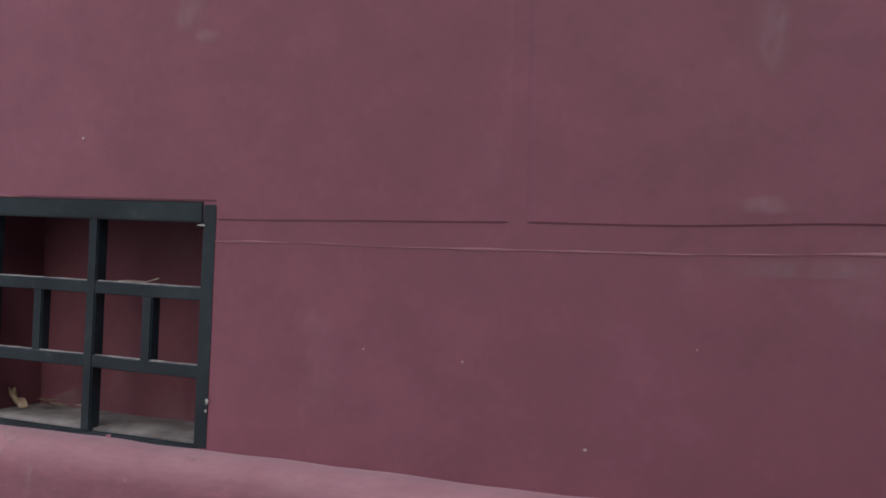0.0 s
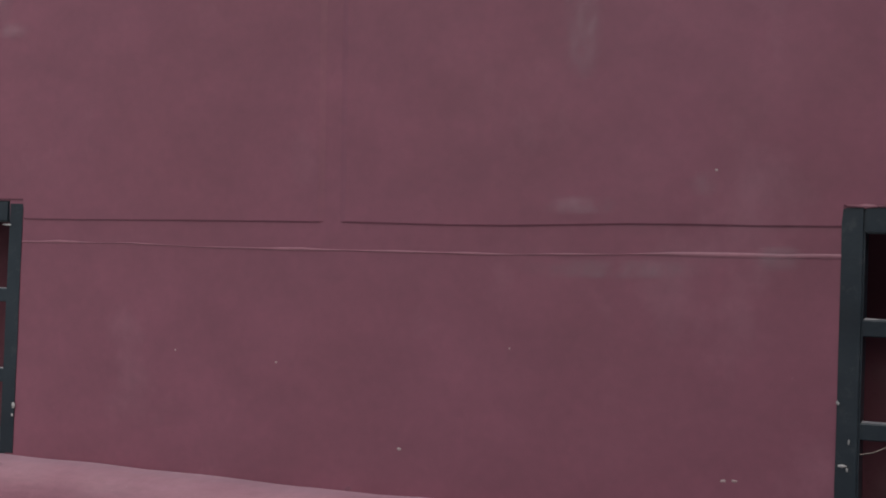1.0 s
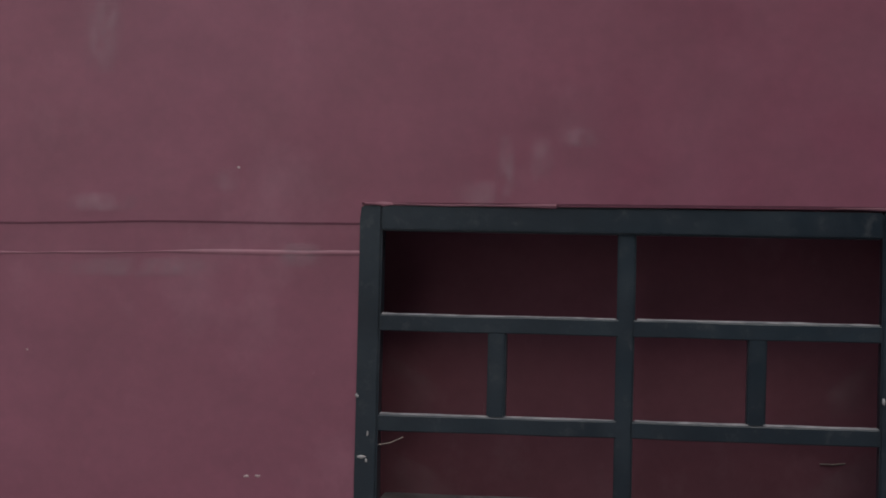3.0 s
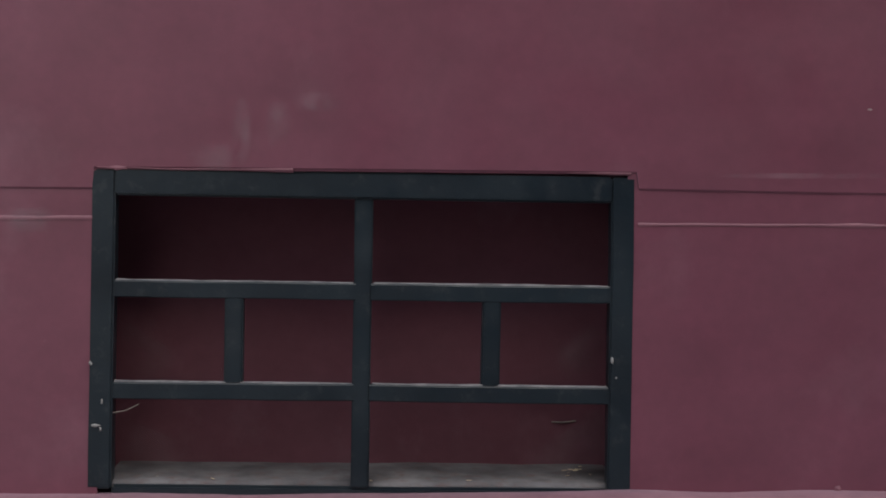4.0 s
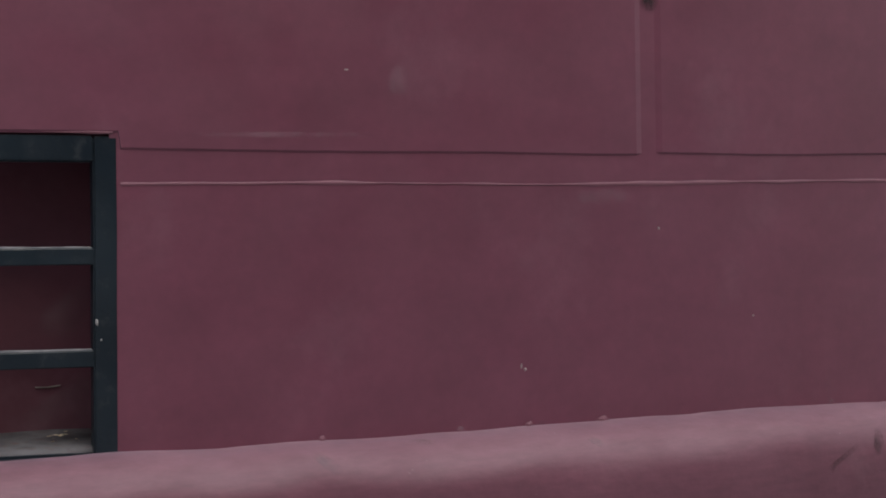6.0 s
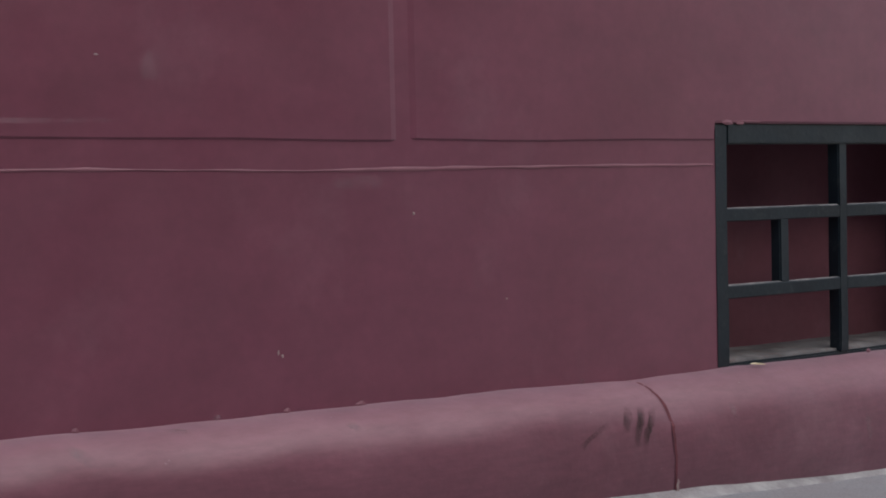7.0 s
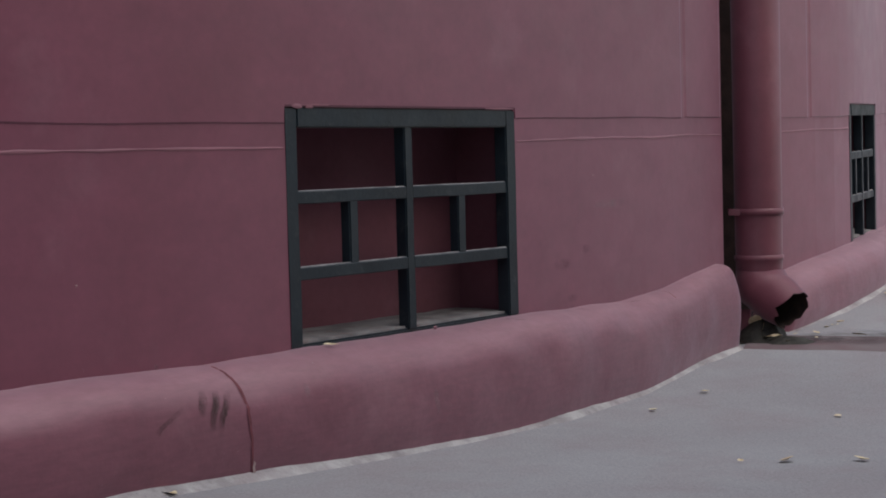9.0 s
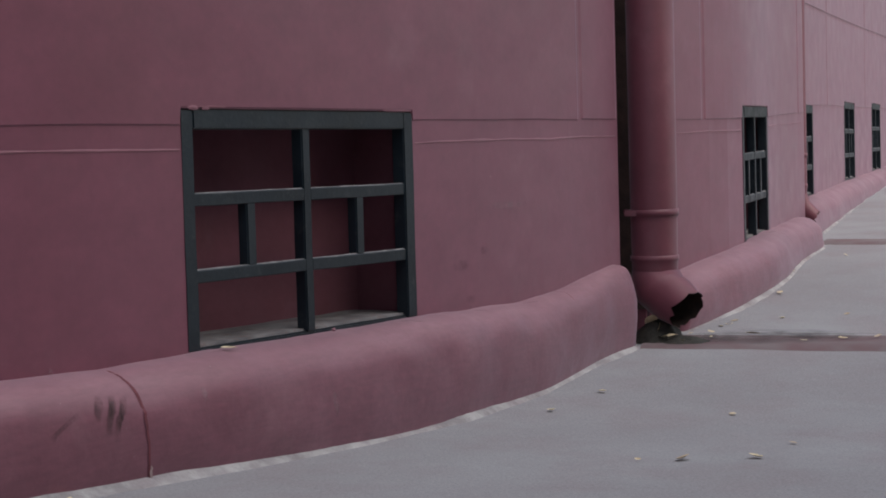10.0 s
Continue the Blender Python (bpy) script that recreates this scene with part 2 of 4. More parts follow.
# ---------------------------------------------------------------- windows: where they stand
# front line, left and right edge along x, bottom and top
WINDOWS = [
    (FRONT, -1.36, -0.605, 0.362, 1.006),
    (FRONT, 1.150, 2.096, 0.312, 0.952),
    (FRONT, 4.040, 5.008, 0.294, 0.935),
    (MIDDLE, 8.070, 8.835, 0.334, 0.992),
    (REAR, 10.55, 11.60, 0.452, 1.055),
    (REAR, 13.82, 14.70, 0.495, 1.130),
    (REAR, 16.25, 17.15, 0.525, 1.165),
]
LEANS = (1.8, 0.7, 0.15, -0.8, 0, 0, 0)
LAPS = (0.024, 0.012, 0.006, 0.012, 0.01, 0.01, 0.01)  # how far a grille's frame laps over the wall at its sides
DEEP = 0.23      # depth of a window niche
TOP = 5.2


def head(f, x, margin=0.0, gap=0.003):
    """The height of the top of the window at x, or None beside all windows."""
    for (g, a, b, c, d), lean in zip(WINDOWS, LEANS):
        if g is f:
            long = math.hypot(1, (f(b) - f(a)) / (b - a))
            shift = math.tan(radians(lean)) * (d - c) / long
            if a + shift - margin <= x <= b + shift + margin:
                return d - long * math.tan(radians(lean)) * (x - (a + b) / 2) + gap
    return None


def wall(name, f, x0, x1, step, label, thick=0.45, foot=-0.4):
    """A curved wall with thickness; every window is a niche that goes into it."""
    wins = [(a + lap, b - lap, c - 0.02, d) for (g, a, b, c, d), lap in zip(WINDOWS, LAPS) if g is f]
    xs = {x0, x1}
    xs |= {x0 + (x1 - x0) * i / round((x1 - x0) / step) for i in range(round((x1 - x0) / step) + 1)}
    zs = {foot, 0.1, 0.6, 0.84, 1.2, 1.7, 2.4, 3.2, 4.2, TOP}
    for a, b, c, d in wins:
        xs = {x for x in xs if abs(x - a) > 0.04 and abs(x - b) > 0.04} | {a, b}
        zs |= {c, d}
    xs, zs = sorted(xs), sorted(zs)
    verts, faces, seen = [], [], {}

    heads = {w[3] for w in wins}

    def v(p, x=None):
        if x is not None and round(p.z, 5) in {round(d, 5) for d in heads}:
            tall = head(f, x)
            if tall is not None and abs(tall - p.z) < 0.04:
                p = Vector((p.x, p.y, tall))
        key = tuple(round(c, 5) for c in p)
        if key not in seen:
            seen[key] = len(verts)
            verts.append(p)
        return seen[key]

    def inside(xm, zm):
        return any(a < xm < b and c < zm < d for a, b, c, d in wins)

    for xa, xb in zip(xs, xs[1:]):
        for za, zb in zip(zs, zs[1:]):
            if not inside((xa + xb) / 2, (za + zb) / 2):
                faces.append([v(at(f, xa, 0, za), xa), v(at(f, xb, 0, za), xb), v(at(f, xb, 0, zb), xb), v(at(f, xa, 0, zb), xa)])
        faces.append([v(at(f, xb, -thick, foot)), v(at(f, xa, -thick, foot)), v(at(f, xa, -thick, TOP)), v(at(f, xb, -thick, TOP))])
        faces.append([v(at(f, xa, 0, TOP)), v(at(f, xb, 0, TOP)), v(at(f, xb, -thick, TOP)), v(at(f, xa, -thick, TOP))])
    for x, turn in ((x0, 1), (x1, -1)):
        ring = [v(at(f, x, 0, z)) for z in zs] + [v(at(f, x, -thick, z)) for z in (TOP, foot)]
        faces.append(ring[::turn])
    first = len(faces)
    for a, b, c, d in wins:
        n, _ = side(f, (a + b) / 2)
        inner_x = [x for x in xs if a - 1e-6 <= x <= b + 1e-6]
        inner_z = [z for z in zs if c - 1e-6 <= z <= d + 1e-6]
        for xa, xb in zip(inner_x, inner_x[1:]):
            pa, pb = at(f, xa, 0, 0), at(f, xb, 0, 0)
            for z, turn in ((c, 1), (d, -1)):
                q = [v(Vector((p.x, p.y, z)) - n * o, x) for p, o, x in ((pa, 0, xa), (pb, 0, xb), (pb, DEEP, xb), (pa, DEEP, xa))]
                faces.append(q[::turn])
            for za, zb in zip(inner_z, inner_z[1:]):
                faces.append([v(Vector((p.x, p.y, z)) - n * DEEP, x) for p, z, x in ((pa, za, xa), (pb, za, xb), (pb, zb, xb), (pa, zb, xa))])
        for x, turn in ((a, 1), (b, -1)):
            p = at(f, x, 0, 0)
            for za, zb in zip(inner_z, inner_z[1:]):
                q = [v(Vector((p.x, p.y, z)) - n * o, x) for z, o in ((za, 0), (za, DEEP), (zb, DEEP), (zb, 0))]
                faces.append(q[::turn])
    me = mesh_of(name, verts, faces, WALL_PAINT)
    # niche faces get the darker copy of the wall paint, for recess shade
    me.materials.append(SHADED_NICHE_PAINT)
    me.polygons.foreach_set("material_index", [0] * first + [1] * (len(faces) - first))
    return tagged(new(name, me), label, "wall", kind="structure")


wall_front = wall("wall_1", FRONT, -4.5, 6.455, 0.22, "bowed plastered wall in matt maroon paint with basement windows")
wall_middle = wall("wall_4", MIDDLE, 6.95, 10.05, 0.22, "maroon plastered wall stretch behind the downpipe")
wall_rear = wall("wall_2", REAR, 9.6, 24.0, 0.6, "set-back stretch of maroon plastered wall with basement windows")


def recess():
    """The back of the slot between two stretches of wall, in which the downpipe stands."""
    bm = box(6.05, 7.25, 1.12, 1.4, -0.4, TOP - 0.02, bevel=0.004)
    ob = part("wall_5", bm, WALL_PAINT, None)
    return tagged(ob, "back of the dark slot behind the downpipe", "wall", kind="structure")


recess()


def shade_sheet():
    """A ragged near-black sheet on the inner cheek of the slot, behind the downpipe: its shade, and dirt, as colour."""
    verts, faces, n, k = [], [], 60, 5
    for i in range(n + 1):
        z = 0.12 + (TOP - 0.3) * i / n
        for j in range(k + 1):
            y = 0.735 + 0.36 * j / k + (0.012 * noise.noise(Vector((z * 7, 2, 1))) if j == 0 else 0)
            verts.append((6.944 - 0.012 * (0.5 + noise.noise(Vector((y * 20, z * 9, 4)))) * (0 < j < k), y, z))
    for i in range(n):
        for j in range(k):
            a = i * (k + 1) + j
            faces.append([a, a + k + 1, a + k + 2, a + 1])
    return hang("slot_shade_sheet", mesh_of("slot_shade_sheet", verts, faces, SLOT_SHADE, True), wall_middle, "black-brown sheet painting the slot's shade and dirt")


shade_sheet()


def strip_panel(f, x0, x1, z0, z1, out, parent, mat=WALL_PAINT, step=0.12, name="plaster_panel", low=None, soft=0.04, rise=0.0):
    """A plaster panel that stands a little proud of the wall, its rim rounded; low(x): an uneven lower edge."""
    count = max(2, round((x1 - x0) / step))
    prof = [(0.0, 0.0), (0.0, out * 0.5), (0.004, out)]
    low = low or (lambda x: 0.0)
    verts, faces = [], []
    brims = []
    for (g, a, b, c, d), lean in zip(WINDOWS, LEANS):
        if g is f and z0 < d + 0.03:
            shift = math.tan(radians(lean)) * (d - c) / math.hypot(1, (f(b) - f(a)) / (b - a))
            brims += [x + shift for x in (a - 0.001, a + 0.003, b - 0.003, b + 0.001) if x0 + soft < x + shift < x1 - soft]
    cols = brims + [x0, x0 + soft] + [x0 + (x1 - x0) * i / count for i in range(1, count)] + [x1 - soft, x1]
    cols.sort()
    count = len(cols) - 1
    for i, x in enumerate(cols):
        edge = 0.12 if i in (0, count) else 1.0
        z_low = z0 + low(x)
        over = head(f, x, -0.002)
        if over is not None and z0 < over + 0.03:
            z_low = over + 0.002
        row = [(o * edge, z_low + dz) for dz, o in [(p[0], p[1]) for p in prof]]
        up = rise * (x - 10)
        row += [(out * edge, (z0 + z1 + up) / 2), (out * edge, z1 + up - 0.004), (0.0, z1 + up)]
        verts += [at(f, x, o - 0.002, z) for o, z in row]
    m = 6
    for i in range(count):
        for k in range(m - 1):
            a = i * m + k
            faces.append([a, a + m, a + m + 1, a + 1])
    for i in (0, count):
        faces.append([i * m + k for k in range(m)][:: 1 if i else -1])
    return hang(name, mesh_of(name, verts, faces, mat), parent)


def wob(scale, amount, seed):
    return lambda x: noise.noise(Vector((x * scale, seed, 0.3))) * amount


SEAM = spline([(-4.5, 0.99), (-0.6, 0.951), (0.2, 0.934), (2.2, 0.913), (3.2, 0.900), (4.0, 0.897), (5.6, 0.912), (7.4, 0.920), (10.05, 0.985)])
SEAM_REAR = spline([(9.6, 0.99), (11.6, 1.06), (14.2, 1.10), (16.5, 1.125), (24.0, 1.18)])


def course(f, seam, edges, parent, gaps, rise=0.0):
    for (a, b), g in zip(zip(edges, edges[1:]), gaps):
        mid = seam((a + b) / 2)
        wave = wob(2.6, 0.006, a)
        strip_panel(f, a + g, b, mid, 1.68, 0.0055, parent, low=lambda x, s=seam, m=mid, w=wave: s(x) - m + w(x), soft=0.018, rise=rise)
        strip_panel(f, a + g, b, 1.70, 3.4, 0.008, parent, low=lambda x: rise * (x - 10))
        strip_panel(f, a + g, b, 3.42, 5.1, 0.008, parent)


course(FRONT, SEAM, [-4.5, -3.4, 0.159, 3.156, 6.106, 6.45], wall_front, [0.05, 0.05, 0.026, 0.025, 0.010])
course(MIDDLE, SEAM, [6.955, 7.545, 9.84, 10.04], wall_middle, [0.0, 0.012, 0.012])
course(REAR, SEAM_REAR, [10.12, 12.5, 15.6, 19.0, 23.9], wall_rear, [0.02, 0.03, 0.03, 0.03], 0.024)


def ridge(f, x0, x1, line, parent, height=0.0062, out=0.004, seed=1.0, mat=LINE_PAINT, label="thin pale paint ridge along the wall"):
    """The thin raised paint edge that runs along under the panels."""
    n = max(3, round((x1 - x0) / 0.05))
    verts, faces = [], []
    w = wob(3.0, 0.005, seed)
    for i in range(n + 1):
        x = x0 + (x1 - x0) * i / n
        z = line(x) + w(x) + 0.0022 * noise.noise(Vector((x * 11, seed, 8)))
        h = height * max(0.12, 0.55 + 0.75 * noise.noise(Vector((x * 9, seed, 5))) + 0.6 * noise.noise(Vector((x * 2.3, seed, 11))))
        verts += [at(f, x, 0.0, z - h), at(f, x, out * min(1.0, 0.35 + h / height * 0.65), z), at(f, x, 0.0, z + h)]
    for i in range(n):
        for k in range(2):
            a = i * 3 + k
            faces.append([a, a + 3, a + 4, a + 1])
    return hang("trim", mesh_of("trim", verts, faces, mat, True), parent, label)


PINK = spline([(-4.5, 0.93), (-0.6, 0.892), (0.3, 0.872), (1.1, 0.862), (2.2, 0.845), (3.5, 0.832), (5.6, 0.844), (7.5, 0.866), (10.05, 0.93)])
for xa, xb in ((-4.4, -1.33), (-0.595, 1.157), (2.102, 4.038), (5.02, 6.44)):
    ridge(FRONT, xa, xb, PINK, wall_front, seed=xa)
for xa, xb in ((6.96, 8.05), (8.88, 10.0)):
    ridge(MIDDLE, xa, xb, PINK, wall_middle, seed=xa)
ridge(REAR, 10.3, 23.0, lambda x: 1.60 + 0.012 * (x - 10), wall_rear, height=0.012, seed=5.0)


# ---------------------------------------------------------------- plinth
def roll_shape(out, drop):
    """Profile of the plinth: a round shoulder, then a face undercut at its foot, shaped to darken it and fit the
    camera's view.
    """
    pts = [(-0.02, 0.0)]
    for k in range(9):
        a = k / 8 * math.pi / 2
        pts.append((out * math.sin(a) ** 0.9, -0.125 * (1 - math.cos(a)) ** 1.05))
    for k, bulge in ((0.3, 0.006), (0.6, -0.008), (1.0, -0.030)):
        pts.append((out + bulge, -0.125 - (drop - 0.125) * k))
    return pts


def swell(x, x0, x1, left, right):
    """How far the plinth stands out near its rounded ends, 0 to 1."""
    s = 1.0
    if left and x < x0 + left:
        s = min(s, math.sqrt(max(0.0, 1 - ((x0 + left - x) / left) ** 2)))
    if right and x > x1 - right:
        s = min(s, math.sqrt(max(0.0, 1 - ((x - x1 + right) / right) ** 2)))
    return s


class Roll:
    def __init__(self, f, ledge, x0, x1, left, right, out, taper=0.0):
        self.taper = taper
        self.f, self.ledge, self.x0, self.x1, self.left, self.right, self.out = f, ledge, x0, x1, left, right, out

    def point(self, x, k, lift=0.0):
        """The surface at x; k counts along the profile, from the wall (0) to the ground (12)."""
        zt = self.ledge(x)
        if self.right:
            zt -= 0.07 * (1 - swell(x, self.x0, self.x1, 0.0, self.right * 1.2))
        pts = roll_shape(self.out, zt - ground_z(x) + 0.06)
        i = int(min(max(math.floor(k), 0), len(pts) - 2))
        t = k - i
        o = pts[i][0] * (1 - t) + pts[i + 1][0] * t
        z = pts[i][1] * (1 - t) + pts[i + 1][1] * t
        o *= max(swell(x, self.x0, self.x1, self.left, self.right), 0.02)
        if self.taper:
            o *= 1 - self.taper * min(1.0, max(0.0, (x - 5.1) / 1.1))
        p = at(self.f, x, o + lift, zt + z)
        w = noise.noise(Vector((x * 1.7, z * 4, 2))) * 0.014 + noise.noise(Vector((x * 6, z * 10, 8))) * 0.008 + noise.noise(Vector((x * 15, z * 22, 3))) * 0.0025
        n, _ = side(self.f, x)
        return p + n * w * min(1, k / 3) + Vector((0, 0, w * 0.6 if 0 < k < 8 else 0))

    def build(self, name, label, step):
        xs = [self.x0 + (self.x1 - self.x0) * i / round((self.x1 - self.x0) / step) for i in range(round((self.x1 - self.x0) / step) + 1)]
        for end, sgn, size in ((self.x0, 1, self.left), (self.x1, -1, self.right)):
            if size:
                xs += [end + sgn * size * q for q in (0.004, 0.02, 0.06, 0.13, 0.25, 0.42, 0.62, 0.85)]
        xs = sorted(set(xs))
        m = 13
        verts = [self.point(x, k) for x in xs for k in range(m)]
        faces = []
        for i in range(len(xs) - 1):
            for k in range(m - 1):
                a = i * m + k
                faces.append([a, a + 1, a + m + 1, a + m])
        for i in (0, len(xs) - 1):
            faces.append([i * m + k for k in range(m)][:: -1 if i else 1])
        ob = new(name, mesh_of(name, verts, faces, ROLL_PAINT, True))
        return tagged(ob, label, "plinth", kind="structure")


roll_a = Roll(FRONT, LEDGE, -4.4, 6.50, 0.0, 0.13, 0.15, 0.42)
roll_b = Roll(MIDDLE, LEDGE_MIDDLE, 6.96, 9.98, 0.10, 0.22, 0.15)
roll_c = Roll(REAR, LEDGE_REAR, 10.2, 23.9, 0.10, 0.0, 0.15)
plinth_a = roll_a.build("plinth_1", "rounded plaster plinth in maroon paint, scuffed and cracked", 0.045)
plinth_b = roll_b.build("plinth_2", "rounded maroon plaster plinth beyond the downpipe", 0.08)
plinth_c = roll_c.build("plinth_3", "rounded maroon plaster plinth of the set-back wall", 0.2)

# ---------------------------------------------------------------- ground
def ground():
    xs = [-400, -120, -40, -15, -8] + [-7 + 0.5 * i for i in range(63)] + [28, 40, 120, 400]
    ys = [-400, -100, -30, -10, -4] + [-3 + 0.5 * i for i in range(23)] + [12, 40, 120, 400]
    verts = [(x, y, ground_z(x) + 0.004 * noise.noise(Vector((x * 0.8, y * 0.8, 0)))) for x in xs for y in ys]
    n = len(ys)
    faces = [[i * n + j, (i + 1) * n + j, (i + 1) * n + j + 1, i * n + j + 1] for i in range(len(xs) - 1) for j in range(n - 1)]
    ob = new("ground", mesh_of("ground", verts, faces, ASPHALT, True))
    return tagged(ob, "worn grey asphalt pavement with reddish stains", "pavement", kind="structure")


ground_ob = ground()


def footing(f, x0, x1, roll, seed):
    """The ragged cement joint where the plinth meets the asphalt."""
    n = round((x1 - x0) / 0.04)
    verts, faces = [], []
    for i in range(n + 1):
        x = x0 + (x1 - x0) * i / n
        s = max(swell(x, roll.x0, roll.x1, roll.left, roll.right), 0.05)
        inner = roll.out * s * (1 - roll.taper * min(1.0, max(0.0, (x - 5.1) / 1.1))) - 0.032
        wide = 0.014 + 0.012 * noise.noise(Vector((x * 3, seed, 0))) + 0.007 * noise.noise(Vector((x * 12, seed, 3)))
        g = ground_z(x)
        near = min(1.0, max(0.0, (4.7 - x) / 0.9))
        wide += 0.022 * near
        rise = (0.014 + 0.007 * noise.noise(Vector((x * 2.2, seed, 9))) + 0.004 * noise.noise(Vector((x * 13, seed, 6)))) * (1.0 if x < 5.6 else 0.35) + 0.012 * near
        verts += [at(f, x, inner, g + rise + 0.012), at(f, x, inner + 0.014, g + rise), at(f, x, inner + 0.024 + max(wide, 0.012) * 0.5, g + 0.008), at(f, x, inner + 0.034 + max(wide, 0.012), g - 0.006)]
    for i in range(n):
        for k in range(3):
            a = i * 4 + k
            faces.append([a, a + 1, a + 5, a + 4])
    return tagged(new("cement_joint", mesh_of("cement_joint", verts, faces, LIME, True)), "ragged pale cement joint along the plinth foot", "joint", kind="structure")


footing(FRONT, -4.3, 6.41, roll_a, 1.0)
footing(MIDDLE, 7.0, 9.95, roll_b, 2.0)
footing(REAR, 10.25, 23.0, roll_c, 3.0)


# ---------------------------------------------------------------- window grilles
def grille(f, xa, xb, z0, z1, label, near, seed, lean, skew):
    """A welded steel grille: frame, middle post, two cross bars, two short posts."""
    pa, pb = at(f, xa, 0, z0), at(f, xb, 0, z0)
    along = (pb - pa).normalized()
    out = Vector((along.y, -along.x, 0))
    mid = (pa + pb) / 2 - out * 0.006
    m = Matrix(((along.x, out.x, 0, mid.x), (along.y, out.y, 0, mid.y), (0, 0, 1, z0), (0, 0, 0, 1)))
    m = m @ Matrix.Rotation(radians(lean), 4, "Y")
    m = m @ Matrix(((1, 0, skew, -skew * (z1 - z0)), (0, 1, 0, 0), (0, 0, 1, 0), (0, 0, 0, 1)))
    top = empty("window_grille", m)
    tagged(top, label, "window grille", group="basement window grilles")
    w, h = (pb - pa).length / 2, z1 - z0
    j = 0.0015
    d0, d1 = -0.040, 0.008
    bar = 0.034
    rows = (h * 0.312, h * 0.630)
    b = lambda *a, cuts=6: box(*a, bevel=0.0055 if a[5] - a[4] < 0.05 else 0.004, jitter=j, cuts=cuts if near else 0)
    part("side_rail", b(-w, -w + 0.050, d0, d1, 0.0, h), STEEL, top)
    part("side_rail", b(w - 0.050, w, d0, d1, 0.0, h), STEEL, top)
    part("top_rail", b(-w + 0.048, w - 0.048, d0, d1 + 0.002, h - 0.052, h + 0.001), STEEL, top)
    # thin rail, drawn lower as a dark strip for the shaded gap beneath
    part("bottom_rail_and_gap", b(-w + 0.048, w - 0.048, d0 + 0.006, d1 - 0.006, -0.026, 0.009), STEEL, top)
    part("middle_post", b(-bar / 2 - 0.003, bar / 2, d1 - 0.046, d1 - 0.004, 0.006, h - 0.044), STEEL, top)
    for z in rows:
        for a, c in ((-w + 0.046, -bar / 2 + 0.002), (bar / 2 - 0.002, w - 0.046)):
            part("cross_bar", chamfered(a, c, d1 - 0.027, d1 - 0.005, z - 0.019, z + 0.0155), STEEL, top)
            part("dust_glint", bar_top_strip(a + 0.006, c - 0.006, d1 - 0.026, d1 - 0.0075, z + 0.0158, seed + z), BAR_DUST_GLINT, top, "pale dust and painted-in bright line on the bar top")
    for s in (-1, 1):
        x = s * (w - 0.03) * 0.50
        part("short_post", b(x - 0.019, x + 0.019, d1 - 0.042, d1 - 0.006, rows[0] + 0.012, rows[1] - 0.014, cuts=2), STEEL, top)
    return top, m, w, h


def bar_top_strip(x0, x1, y0, y1, z, seed):
    """A thin pale strip along the top of a bar, ragged at its front: dust, and the bright edge line put into its
    colour.
    """
    bm = bmesh.new()
    n = 14
    rows = []
    for i in range(n + 1):
        x = x0 + (x1 - x0) * i / n
        front = y1 + 0.0015 * noise.noise(Vector((x * 30, seed, 1)))
        tall = 0.0022 + 0.0015 * noise.noise(Vector((x * 18, seed, 4)))
        rows.append([bm.verts.new(p) for p in ((x, y0, z), (x, (y0 + y1) / 2, z + tall), (x, front - 0.002, z + tall * 0.9), (x, front, z - 0.001))])
    for a, b in zip(rows, rows[1:]):
        for k in range(3):
            bm.faces.new((a[k], b[k], b[k + 1], a[k + 1]))
    bmesh.ops.recalc_face_normals(bm, faces=bm.faces)
    return bm


def chamfered(x0, x1, y0, y1, z0, z1):
    """A bar along x whose upper front edge is broken, so that it catches the sky."""
    bm = bmesh.new()
    prof = [(y0, z0), (y1 - 0.002, z0), (y1, z0 + 0.002), (y1, z1 - 0.0035), (y1 - 0.0012, z1 - 0.001), (y1 - 0.0035, z1), (y0, z1)]
    n = 8
    rings = []
    for i in range(n + 1):
        x = x0 + (x1 - x0) * i / n
        dz = 0.0016 * noise.noise(Vector((x * 7, z0 * 9, y0)))
        rings.append([bm.verts.new((x, y, z + dz)) for y, z in prof])
    k = len(prof)
    for a, b in zip(rings, rings[1:]):
        for i in range(k):
            bm.faces.new((a[i], b[i], b[(i + 1) % k], a[(i + 1) % k]))
    bm.faces.new(rings[0])
    bm.faces.new(rings[-1][::-1])
    bmesh.ops.recalc_face_normals(bm, faces=bm.faces)
    return bm


def sill(m, w, h, near, label, rise=1.0):
    """The dusty cement floor of the niche, falling a little to the street."""
    n = 10 if near else 3
    verts, faces = [], []
    for i in range(n + 1):
        x = (-w + 0.03) + (2 * w - 0.06) * i / n
        for k, (y, z) in enumerate(((-DEEP - 0.02, 0.017 + 0.022 * rise), (-0.14, 0.017 + 0.014 * rise), (-0.012, 0.0165), (-0.010, 0.004))):
            verts.append(m @ Vector((x, y, z + (0.006 * noise.noise(Vector((x * 9, y * 20, w))) if near else 0))))
    for i in range(n):
        for k in range(3):
            a = i * 4 + k
            faces.append([a, a + 1, a + 5, a + 4])
    for i in (0, n):
        faces.append([i * 4 + k for k in range(4)])
    return tagged(new("window_sill", mesh_of("window_sill", verts, faces, DUST, True)), label, "window sill", kind="structure")


GRILLES = []
